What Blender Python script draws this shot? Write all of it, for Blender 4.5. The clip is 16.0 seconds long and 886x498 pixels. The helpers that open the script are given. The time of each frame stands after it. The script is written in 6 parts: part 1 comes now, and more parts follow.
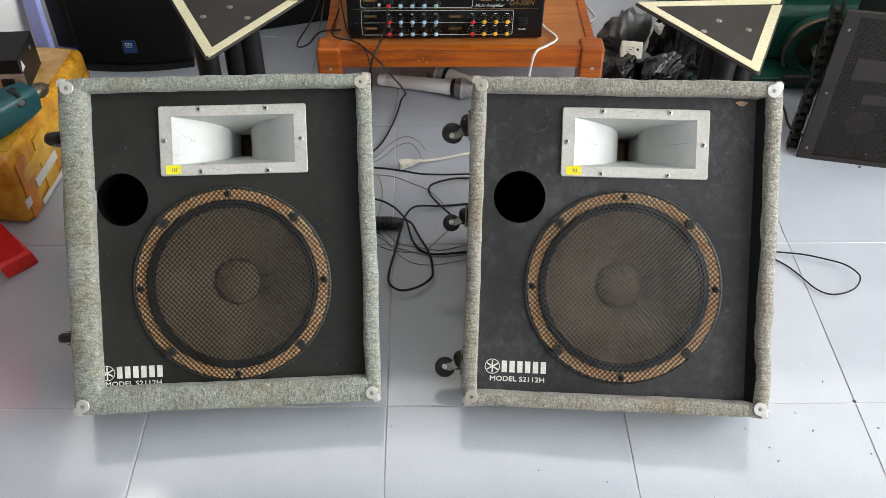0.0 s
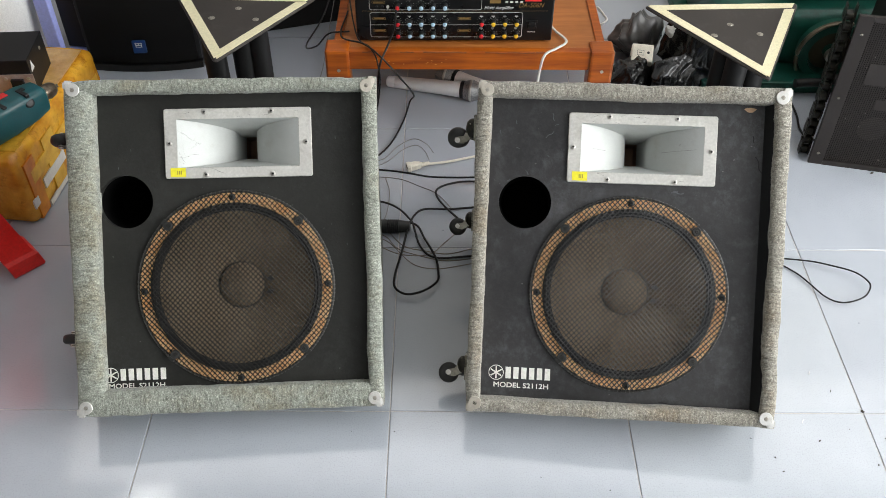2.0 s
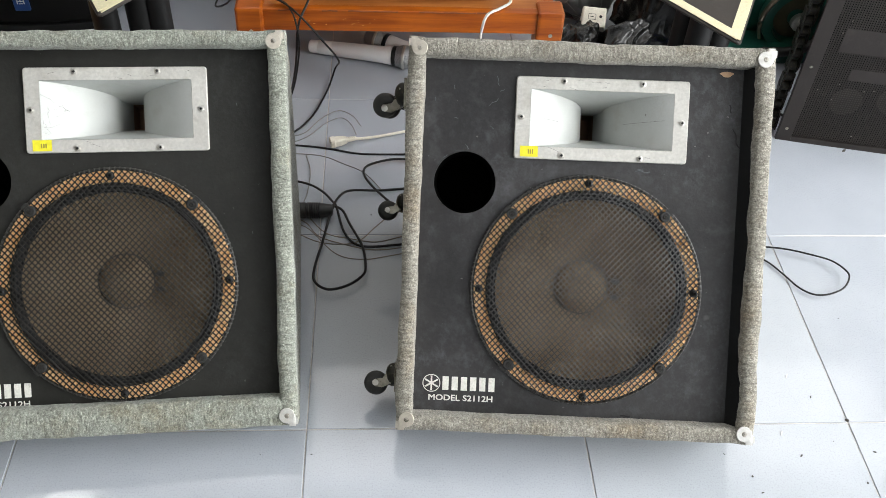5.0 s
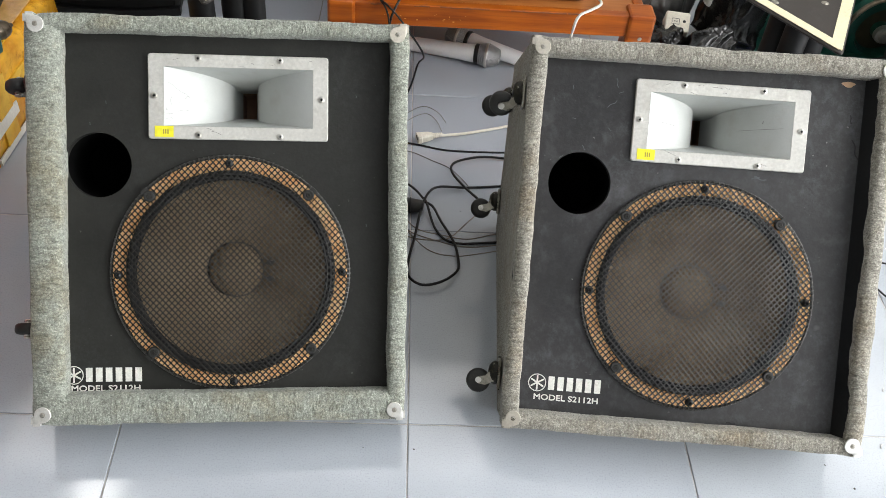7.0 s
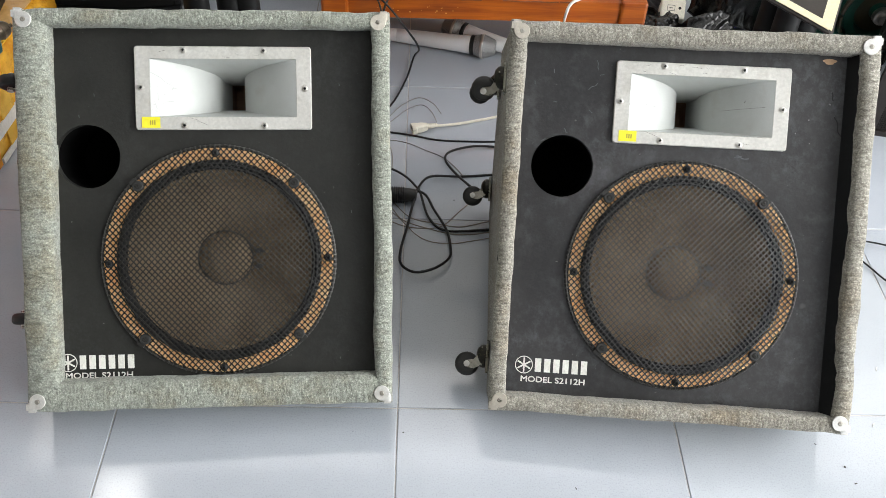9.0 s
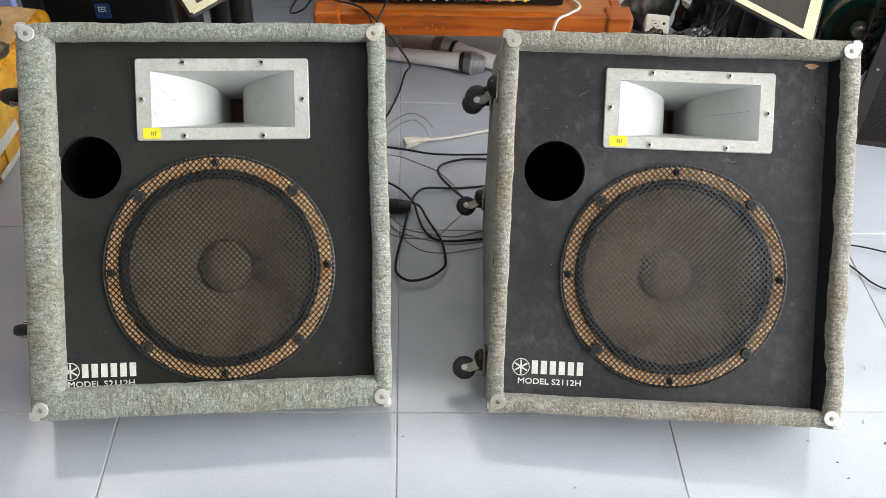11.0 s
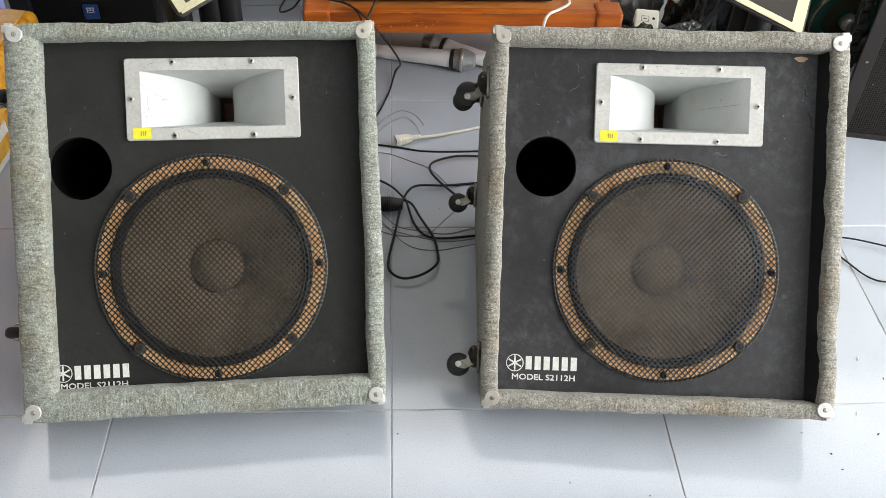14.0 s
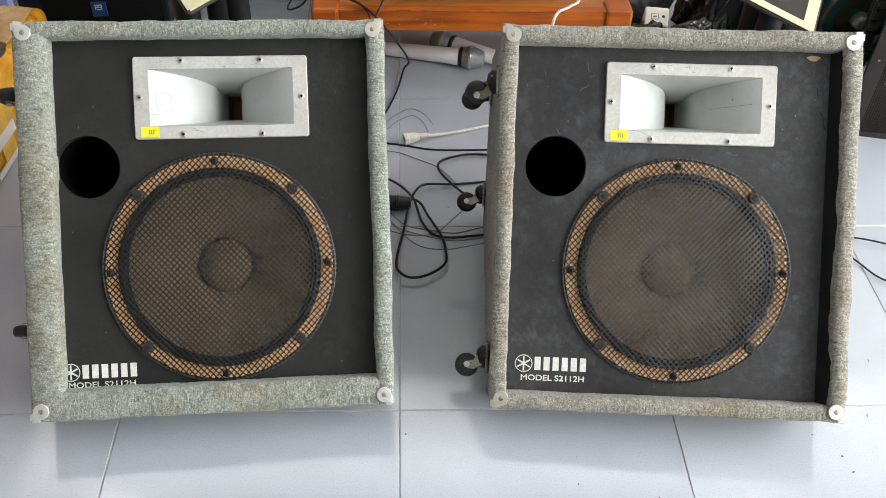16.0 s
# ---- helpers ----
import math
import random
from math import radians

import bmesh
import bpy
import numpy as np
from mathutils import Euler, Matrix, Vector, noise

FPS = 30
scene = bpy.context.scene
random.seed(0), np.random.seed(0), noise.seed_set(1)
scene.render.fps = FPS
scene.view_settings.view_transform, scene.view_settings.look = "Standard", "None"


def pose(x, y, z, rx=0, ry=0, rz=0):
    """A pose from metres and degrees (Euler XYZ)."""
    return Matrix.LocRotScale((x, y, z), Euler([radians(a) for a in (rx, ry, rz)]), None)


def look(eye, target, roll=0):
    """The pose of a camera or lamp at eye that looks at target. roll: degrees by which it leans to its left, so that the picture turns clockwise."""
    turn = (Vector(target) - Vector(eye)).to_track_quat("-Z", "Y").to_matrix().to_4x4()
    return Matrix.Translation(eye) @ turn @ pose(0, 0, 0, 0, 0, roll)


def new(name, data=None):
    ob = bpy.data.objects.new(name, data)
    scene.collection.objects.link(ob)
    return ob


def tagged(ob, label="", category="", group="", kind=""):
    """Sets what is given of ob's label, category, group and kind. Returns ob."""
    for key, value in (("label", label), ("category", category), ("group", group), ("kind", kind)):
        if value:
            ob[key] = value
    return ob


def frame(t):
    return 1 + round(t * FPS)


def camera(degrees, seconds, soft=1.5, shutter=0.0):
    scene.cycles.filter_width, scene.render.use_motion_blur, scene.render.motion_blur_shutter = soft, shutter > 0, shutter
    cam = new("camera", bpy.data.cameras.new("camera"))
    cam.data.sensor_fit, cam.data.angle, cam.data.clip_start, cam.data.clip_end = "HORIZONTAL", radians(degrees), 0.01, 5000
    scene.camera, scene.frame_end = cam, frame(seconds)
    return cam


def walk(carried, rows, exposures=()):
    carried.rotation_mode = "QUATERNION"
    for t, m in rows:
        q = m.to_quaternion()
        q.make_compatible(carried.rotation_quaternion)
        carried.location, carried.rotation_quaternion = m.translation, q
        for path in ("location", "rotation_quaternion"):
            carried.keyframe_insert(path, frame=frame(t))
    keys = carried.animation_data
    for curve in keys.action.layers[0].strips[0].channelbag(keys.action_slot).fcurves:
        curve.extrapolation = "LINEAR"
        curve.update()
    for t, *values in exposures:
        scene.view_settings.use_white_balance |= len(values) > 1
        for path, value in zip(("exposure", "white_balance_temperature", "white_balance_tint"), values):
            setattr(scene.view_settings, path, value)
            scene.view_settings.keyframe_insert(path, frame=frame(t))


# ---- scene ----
cam = camera(51.8, 16.0, soft=0.8)
PATH = [
    (0, (0.065, 0.013, 1.26), (0.106, 1.46, -0.12), 0.8),
    (0.5, (0.069, 0.017, 1.261), (0.097, 1.463, -0.12), 0.8),
    (1, (0.066, 0.023, 1.259), (0.091, 1.471, -0.121), 0.9),
    (1.5, (0.078, 0.028, 1.261), (0.086, 1.473, -0.122), 0.5),
    (2, (0.08, 0.026, 1.264), (0.091, 1.47, -0.12), 0.5),
    (2.5, (0.104, 0.029, 1.264), (0.105, 1.471, -0.122), -1.0),
    (3, (0.107, 0.026, 1.265), (0.111, 1.472, -0.117), -1.3),
    (3.5, (0.1, 0.04, 1.258), (0.123, 1.48, -0.13), -0.6),
    (3.7, (0.121, 0.057, 1.237), (0.162, 1.499, -0.148), -0.1),
    (5.8, (0.041, 0.242, 1.088), (0.209, 1.639, -0.333), 5.1),
    (6, (0.017, 0.232, 1.094), (0.172, 1.63, -0.327), 5.0),
    (6.5, (-0.025, 0.214, 1.103), (0.107, 1.618, -0.314), 5.4),
    (7, (-0.039, 0.205, 1.102), (0.084, 1.615, -0.311), 5.6),
    (7.5, (-0.022, 0.206, 1.096), (0.094, 1.621, -0.313), 4.9),
    (8, (-0.007, 0.199, 1.094), (0.099, 1.615, -0.315), 4.1),
    (8.5, (-0.007, 0.178, 1.092), (0.099, 1.601, -0.309), 4.0),
    (8.7, (0.018, 0.179, 1.098), (0.084, 1.592, -0.317), 3.0),
    (10.8, (-0.003, 0.142, 1.092), (0.091, 1.593, -0.282), 3.0),
    (11, (0.002, 0.138, 1.091), (0.098, 1.594, -0.277), 2.9),
    (11.5, (0.003, 0.137, 1.09), (0.094, 1.595, -0.277), 2.6),
    (12, (0.002, 0.136, 1.091), (0.101, 1.596, -0.273), 2.7),
    (12.5, (0.002, 0.137, 1.091), (0.105, 1.595, -0.275), 2.7),
    (13, (0.003, 0.137, 1.089), (0.114, 1.593, -0.278), 2.8),
    (13.5, (0.006, 0.137, 1.09), (0.12, 1.59, -0.279), 2.7),
    (14, (0.003, 0.137, 1.089), (0.114, 1.59, -0.281), 2.6),
    (14.5, (-0.003, 0.145, 1.088), (0.11, 1.595, -0.284), 2.7),
    (15, (0.002, 0.144, 1.09), (0.114, 1.594, -0.283), 2.7),
    (15.5, (0.005, 0.143, 1.089), (0.109, 1.592, -0.287), 2.4),
    (16, (0.0, 0.145, 1.088), (0.097, 1.593, -0.288), 2.4),
]
walk(cam, [(t, look(eye, target, roll)) for t, eye, target, roll in PATH],
     exposures=[(0.0, -0.07), (3.7, -0.05), (5.8, 0.12), (16.0, 0.12)])

# ---- world and light ----
world = bpy.data.worlds.new("world")
scene.world = world
world.use_nodes = True
wn = world.node_tree
sky = wn.nodes.new("ShaderNodeTexSky")
sky.sky_type = "NISHITA"
sky.sun_disc = False
sky.sun_elevation = radians(48)
sky.sun_rotation = radians(110)
wn.nodes["Background"].inputs[1].default_value = 0.12
wn.links.new(sky.outputs[0], wn.nodes["Background"].inputs[0])

sun_data = bpy.data.lights.new("sun", "SUN")
sun_data.energy, sun_data.angle, sun_data.color = 2.0, radians(0.5), (1.0, 0.95, 0.88)
sun_ob = new("sun", sun_data)
sun_ob.matrix_world = look((0, 0, 20), (-6, 9, 9))


def opening_light(name, eye, target, w, h, power, colour):
    d = bpy.data.lights.new(name, "AREA")
    d.shape, d.size, d.size_y, d.energy, d.color = "RECTANGLE", w, h, power, colour
    o = new(name, d)
    o.matrix_world = look(eye, target)
    return o


opening_light("doorway_daylight", (3.15, 0.2, 1.45), (0.1, 1.0, 0.35), 3.2, 2.2, 246, (0.975, 0.985, 0.965))
opening_light("shopfront_daylight", (2.2, -2.55, 1.5), (0.3, 1.0, 0.4), 1.6, 2.0, 16, (1.0, 0.98, 0.94))
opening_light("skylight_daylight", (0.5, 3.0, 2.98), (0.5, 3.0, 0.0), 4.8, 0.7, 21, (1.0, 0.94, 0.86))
scene.view_settings.exposure = 0.0


# ---- materials ----
def nodes_of(name):
    m = bpy.data.materials.new(name)
    m.use_nodes = True
    return m, m.node_tree, m.node_tree.nodes["Principled BSDF"]


def ramp(nt, stops):
    r = nt.nodes.new("ShaderNodeValToRGB")
    el = r.color_ramp.elements
    while len(el) < len(stops):
        el.new(0.5)
    for e, (p, c) in zip(el, stops):
        e.position, e.color = p, (*c, 1)
    return r


def noise_node(nt, coord, scale, detail=4.0, rough=0.6, stretch=None):
    n = nt.nodes.new("ShaderNodeTexNoise")
    n.inputs["Scale"].default_value, n.inputs["Detail"].default_value, n.inputs["Roughness"].default_value = scale, detail, rough
    if stretch:
        mp = nt.nodes.new("ShaderNodeMapping")
        mp.inputs["Scale"].default_value = stretch
        nt.links.new(coord, mp.inputs[0])
        coord = mp.outputs[0]
    nt.links.new(coord, n.inputs["Vector"])
    return n


def mix(nt, fac, a, b, kind="MIX"):
    m = nt.nodes.new("ShaderNodeMix")
    m.data_type, m.blend_type = "RGBA", kind
    for sock, v in ((m.inputs[0], fac), (m.inputs[6], a), (m.inputs[7], b)):
        if isinstance(v, (int, float)):
            sock.default_value = v
        elif isinstance(v, tuple):
            sock.default_value = (*v, 1)
        else:
            nt.links.new(v, sock)
    return m.outputs[2]


def bump(nt, p, height, strength, distance):
    b = nt.nodes.new("ShaderNodeBump")
    b.inputs["Strength"].default_value, b.inputs["Distance"].default_value = strength, distance
    nt.links.new(height, b.inputs["Height"])
    nt.links.new(b.outputs[0], p.inputs["Normal"])


def surface(name, lo, hi, rough=0.5, metal=0.0, coarse=8.0, fine=150.0, relief=0.15, depth=0.0006, stain=None, stain_amount=0.35, rvar=0.12, spec=0.5, speck=None, scrub=None):
    """Two scales of variation: broad blotches between lo and hi, fine grain in the relief and gloss."""
    m, nt, p = nodes_of(name)
    co = nt.nodes.new("ShaderNodeTexCoord").outputs["Object"]
    a, b = noise_node(nt, co, coarse, 5), noise_node(nt, co, fine, 3)
    r = ramp(nt, [(0.3, lo), (0.7, hi)])
    nt.links.new(a.outputs[0], r.inputs[0])
    grain = ramp(nt, [(0.3, (0.8, 0.8, 0.8)), (0.7, (1.12, 1.12, 1.12))])
    nt.links.new(b.outputs[0], grain.inputs[0])
    col = mix(nt, 0.6, r.outputs[0], grain.outputs[0], "MULTIPLY")
    if stain:
        c = noise_node(nt, co, coarse * 2.7, 7, 0.7)
        cr = ramp(nt, [(0.54, (0, 0, 0)), (0.72, (stain_amount,) * 3)])
        nt.links.new(c.outputs[0], cr.inputs[0])
        col = mix(nt, cr.outputs[0], col, stain)
    if speck:
        d = noise_node(nt, co, 170, 2, 0.5)
        dr = ramp(nt, [(0.74, (0, 0, 0)), (0.8, (0.45, 0.45, 0.45))])
        nt.links.new(d.outputs[0], dr.inputs[0])
        sc = noise_node(nt, co, 16, 3, 0.6, (1.0, 0.06, 1.0))
        sr = ramp(nt, [(0.70, (0, 0, 0)), (0.74, (0.35, 0.35, 0.35))])
        nt.links.new(sc.outputs[0], sr.inputs[0])
        col = mix(nt, dr.outputs[0], col, speck)
        col = mix(nt, sr.outputs[0], col, speck)
    if scrub:
        # rubbed, chalky places: fine broken flecks inside broad uneven patches
        flecks, patches = noise_node(nt, co, 75, 8, 0.8, (1.0, 0.6, 1.0)), noise_node(nt, co, 6.5, 4, 0.65)
        fr, pr = ramp(nt, [(0.47, (0, 0, 0)), (0.68, (1, 1, 1))]), ramp(nt, [(0.42, (0.12,) * 3), (0.66, (0.62,) * 3)])
        nt.links.new(flecks.outputs[0], fr.inputs[0])
        nt.links.new(patches.outputs[0], pr.inputs[0])
        col = mix(nt, mix(nt, 1.0, fr.outputs[0], pr.outputs[0], "MULTIPLY"), col, scrub)
    nt.links.new(col, p.inputs["Base Color"])
    mr = nt.nodes.new("ShaderNodeMapRange")
    mr.inputs[3].default_value, mr.inputs[4].default_value = max(rough - rvar, 0.03), min(rough + rvar, 1)
    nt.links.new(a.outputs[0], mr.inputs[0])
    nt.links.new(mr.outputs[0], p.inputs["Roughness"])
    p.inputs["Metallic"].default_value = metal
    p.inputs["Specular IOR Level"].default_value = spec
    if relief:
        bump(nt, p, b.outputs[0], relief, depth)
    return m


def carpet(name, dark, mid, light):
    """Matted needle felt: fine fibres, clumps a few millimetres wide with dark creases, broad soiling."""
    m, nt, p = nodes_of(name)
    co = nt.nodes.new("ShaderNodeTexCoord").outputs["Object"]
    fibre = noise_node(nt, co, 360, 4, 0.8)
    loose = noise_node(nt, co, 420, 5, 0.85)
    both = nt.nodes.new("ShaderNodeMix")
    both.inputs[0].default_value = 0.5
    nt.links.new(fibre.outputs[0], both.inputs[2])
    nt.links.new(loose.outputs[0], both.inputs[3])
    r = ramp(nt, [(0.34, dark), (0.5, mid), (0.64, light)])
    nt.links.new(both.outputs[0], r.inputs[0])
    clump = noise_node(nt, co, 125, 3, 0.7)
    clump.inputs["Distortion"].default_value = 1.1
    cr = ramp(nt, [(0.34, (0.7, 0.695, 0.68)), (0.46, (0.95, 0.95, 0.945)), (0.66, (1.12, 1.12, 1.11))])
    nt.links.new(clump.outputs[0], cr.inputs[0])
    col = mix(nt, 0.85, r.outputs[0], cr.outputs[0], "MULTIPLY")
    crease = nt.nodes.new("ShaderNodeTexNoise")
    crease.noise_type = "RIDGED_MULTIFRACTAL"
    crease.inputs["Scale"].default_value, crease.inputs["Detail"].default_value, crease.inputs["Distortion"].default_value = 62, 2, 1.6
    nt.links.new(co, crease.inputs["Vector"])
    kr = ramp(nt, [(0.7, (0, 0, 0)), (0.95, (0.4, 0.4, 0.4))])
    nt.links.new(crease.outputs[0], kr.inputs[0])
    col = mix(nt, kr.outputs[0], col, mix(nt, 1.0, col, (0.5, 0.49, 0.46), "MULTIPLY"))
    nap = nt.nodes.new("ShaderNodeUVMap")
    nap.uv_map = "nap"
    streak = noise_node(nt, nap.outputs[0], 230, 4, 0.7, (1.0, 0.3, 1.0))
    tr = ramp(nt, [(0.34, (0.6, 0.595, 0.58)), (0.5, (0.97, 0.97, 0.96)), (0.66, (1.22, 1.22, 1.2))])
    nt.links.new(streak.outputs[0], tr.inputs[0])
    col = mix(nt, 0.9, col, tr.outputs[0], "MULTIPLY")
    blot = noise_node(nt, co, 26, 5, 0.65)
    b = ramp(nt, [(0.3, (0.82, 0.82, 0.81)), (0.65, (1.1, 1.1, 1.1))])
    nt.links.new(blot.outputs[0], b.inputs[0])
    col = mix(nt, 0.8, col, b.outputs[0], "MULTIPLY")
    soil = noise_node(nt, co, 9, 6, 0.7)
    sr = ramp(nt, [(0.5, (0, 0, 0)), (0.68, (0.75, 0.75, 0.75))])
    nt.links.new(soil.outputs[0], sr.inputs[0])
    nt.links.new(mix(nt, sr.outputs[0], col, mix(nt, 1.0, col, (0.78, 0.66, 0.52), "MULTIPLY")), p.inputs["Base Color"])
    p.inputs["Roughness"].default_value = 0.95
    p.inputs["Specular IOR Level"].default_value = 0.15
    p.inputs["Sheen Weight"].default_value = 0.25
    tall = nt.nodes.new("ShaderNodeMix")
    tall.inputs[0].default_value = 0.6
    nt.links.new(both.outputs[0], tall.inputs[2])
    nt.links.new(clump.outputs[0], tall.inputs[3])
    rise = nt.nodes.new("ShaderNodeMix")
    rise.inputs[0].default_value = 0.4
    nt.links.new(tall.outputs[0], rise.inputs[2])
    nt.links.new(streak.outputs[0], rise.inputs[3])
    bump(nt, p, rise.outputs[0], 1.0, 0.006)
    return m


def wood(name, lo, hi, rough=0.35):
    m, nt, p = nodes_of(name)
    co = nt.nodes.new("ShaderNodeTexCoord").outputs["Object"]
    g = noise_node(nt, co, 14, 8, 0.6, (0.5, 6.0, 6.0))
    w = noise_node(nt, co, 5, 4)
    r = ramp(nt, [(0.3, lo), (0.7, hi)])
    nt.links.new(g.outputs[0], r.inputs[0])
    t = ramp(nt, [(0.35, (0.75, 0.68, 0.6)), (0.65, (1.1, 1.05, 1.0))])
    nt.links.new(w.outputs[0], t.inputs[0])
    nt.links.new(mix(nt, 0.8, r.outputs[0], t.outputs[0], "MULTIPLY"), p.inputs["Base Color"])
    p.inputs["Roughness"].default_value = rough
    bump(nt, p, g.outputs[0], 0.12, 0.001)
    return m


def tile_material():
    m, nt, p = nodes_of("floor_tile_glaze")
    co = nt.nodes.new("ShaderNodeTexCoord").outputs["Object"]
    info = nt.nodes.new("ShaderNodeObjectInfo")
    speck = noise_node(nt, co, 420, 2, 0.5)
    cloud = noise_node(nt, co, 7, 5, 0.6)
    base = ramp(nt, [(0.3, (0.402, 0.43, 0.472)), (0.7, (0.449, 0.477, 0.522))])
    nt.links.new(cloud.outputs[0], base.inputs[0])
    sr = ramp(nt, [(0.28, (0.82, 0.82, 0.845)), (0.45, (1, 1, 1)), (0.7, (1.06, 1.06, 1.06))])
    nt.links.new(speck.outputs[0], sr.inputs[0])
    col = mix(nt, 0.7, base.outputs[0], sr.outputs[0], "MULTIPLY")
    rr = ramp(nt, [(0.0, (0.96, 0.96, 0.97)), (1.0, (1.03, 1.03, 1.02))])
    nt.links.new(info.outputs["Random"], rr.inputs[0])
    col = mix(nt, 1.0, col, rr.outputs[0], "MULTIPLY")
    nt.links.new(col, p.inputs["Base Color"])
    mr = nt.nodes.new("ShaderNodeMapRange")
    mr.inputs[3].default_value, mr.inputs[4].default_value = 0.06, 0.12
    nt.links.new(cloud.outputs[0], mr.inputs[0])
    nt.links.new(mr.outputs[0], p.inputs["Roughness"])
    p.inputs["Specular IOR Level"].default_value = 0.9
    bump(nt, p, cloud.outputs[0], 0.03, 0.002)
    return m


TILE = tile_material()
GROUT = surface("grout", (0.42, 0.37, 0.33), (0.74, 0.72, 0.7), 0.9, coarse=16, fine=300, relief=0.4)
PLASTER = surface("aged_plaster", (0.25, 0.235, 0.21), (0.33, 0.315, 0.285), 0.9, coarse=3, fine=90)
CEIL = surface("ceiling_paint", (0.7, 0.705, 0.71), (0.78, 0.785, 0.79), 0.9, coarse=2, fine=60)
CONCRETE = surface("yard_concrete", (0.3, 0.3, 0.29), (0.42, 0.41, 0.4), 0.9, coarse=2, fine=60)
CARPET_COOL = carpet("grey_carpet", (0.122, 0.13, 0.112), (0.29, 0.305, 0.266), (0.55, 0.573, 0.508))
CARPET_WARM = carpet("worn_grey_carpet", (0.108, 0.1, 0.084), (0.29, 0.273, 0.237), (0.575, 0.552, 0.49))
FUZZ_COOL = surface("pale_grey_fibres", (0.17, 0.178, 0.165), (0.38, 0.4, 0.37), 0.95, coarse=120, fine=900, relief=0, spec=0.0)
FUZZ_WARM = surface("pale_brown_fibres", (0.16, 0.145, 0.12), (0.36, 0.335, 0.285), 0.95, coarse=120, fine=900, relief=0, spec=0.0)
BAFFLE_CLEAN = surface("black_baffle_paint", (0.0132, 0.013, 0.0115), (0.0232, 0.023, 0.0204), 0.5, coarse=9, fine=260, relief=0.35, depth=0.0008, stain=(0.045, 0.045, 0.041), stain_amount=0.25, spec=0.3, speck=(0.2, 0.2, 0.19), scrub=(0.04, 0.042, 0.042))
BAFFLE_DUSTY = surface("dusty_black_baffle_paint", (0.0185, 0.018, 0.0188), (0.040, 0.0388, 0.0395), 0.45, coarse=7, fine=260, relief=0.35, depth=0.0008, stain=(0.1, 0.1, 0.104), stain_amount=0.4, spec=0.35, speck=(0.34, 0.33, 0.32), scrub=(0.098, 0.102, 0.112))
ALU = surface("scuffed_cast_aluminium", (0.53, 0.515, 0.48), (0.66, 0.645, 0.605), 0.42, 0.3, coarse=14, fine=260, relief=0.06, stain=(0.38, 0.355, 0.31), stain_amount=0.45)
HORNMETAL = surface("smooth_horn_metal", (0.5, 0.515, 0.498), (0.585, 0.6, 0.582), 0.5, 0.04, coarse=11, fine=1200, relief=0.0, stain=(0.36, 0.33, 0.28), stain_amount=0.3, rvar=0.06, spec=0.25)
STEEL = surface("zinc_steel", (0.6, 0.58, 0.54), (0.75, 0.73, 0.69), 0.32, 0.9, coarse=30, fine=300)
NICKEL = surface("tarnished_nickel", (0.46, 0.42, 0.355), (0.6, 0.56, 0.485), 0.38, 0.5, coarse=50, fine=300, stain=(0.36, 0.28, 0.19), stain_amount=0.5)
BRIGHTNICKEL = surface("bright_nickel", (0.6, 0.59, 0.56), (0.72, 0.71, 0.68), 0.33, 0.5, coarse=50, fine=300, stain=(0.5, 0.44, 0.34), stain_amount=0.4)
SCREWMETAL = surface("dull_screw_steel", (0.32, 0.3, 0.26), (0.46, 0.43, 0.38), 0.3, 0.8, coarse=90, fine=400)
CASTOR = surface("greasy_castor_steel", (0.16, 0.147, 0.118), (0.37, 0.35, 0.295), 0.28, 0.8, coarse=40, fine=300, stain=(0.04, 0.034, 0.026), stain_amount=0.6)
THROAT = surface("brown_throat", (0.26, 0.16, 0.1), (0.36, 0.23, 0.15), 0.7)
BLACK = surface("black_plastic", (0.006, 0.006, 0.0065), (0.012, 0.012, 0.0125), 0.42, coarse=20, fine=300, spec=0.35)
POSTBLACK = surface("matt_black_tube", (0.006, 0.006, 0.006), (0.011, 0.011, 0.0115), 0.5, coarse=12, fine=240, spec=0.25)
RUBBER = surface("black_rubber", (0.012, 0.012, 0.012), (0.028, 0.027, 0.026), 0.5, coarse=40, fine=300, stain=(0.1, 0.09, 0.08), stain_amount=0.25)
# darker than the tube's own black: the shade inside the port is in this colour
VOID = surface("port_shade_black", (0.0014, 0.0014, 0.0014), (0.0025, 0.0025, 0.0025), 0.95, relief=0, rvar=0, spec=0.05)
CONE_DUSTY = surface("dusty_grey_brown_cone", (0.285, 0.205, 0.125), (0.375, 0.28, 0.182), 0.85, coarse=9, fine=420, relief=0.3, stain=(0.15, 0.095, 0.055), stain_amount=0.4)
CONE = surface("brown_paper_cone", (0.26, 0.184, 0.108), (0.36, 0.272, 0.176), 0.85, coarse=14, fine=420, relief=0.3, stain=(0.13, 0.08, 0.045), stain_amount=0.45)
WIRE_DUSTY = surface("dust_coated_wire", (0.014, 0.0135, 0.014), (0.075, 0.073, 0.072), 0.45, 0.1, coarse=18, fine=300, relief=0)
SURROUND = surface("rubber_surround", (0.007, 0.0085, 0.0105), (0.015, 0.0175, 0.021), 0.55, coarse=40, fine=300, spec=0.3)
GASKET = surface("tan_cork_gasket", (0.94, 0.46, 0.155), (0.98, 0.67, 0.36), 0.8, coarse=40, fine=350)
WIRE = surface("dusty_black_wire", (0.011, 0.0102, 0.0088), (0.034, 0.0325, 0.03), 0.5, 0.0, coarse=25, fine=300, relief=0, spec=0.3)
WIREEDGE = surface("worn_wire_edge", (0.015, 0.014, 0.013), (0.11, 0.105, 0.1), 0.4, 0.3, coarse=200, fine=400, relief=0)
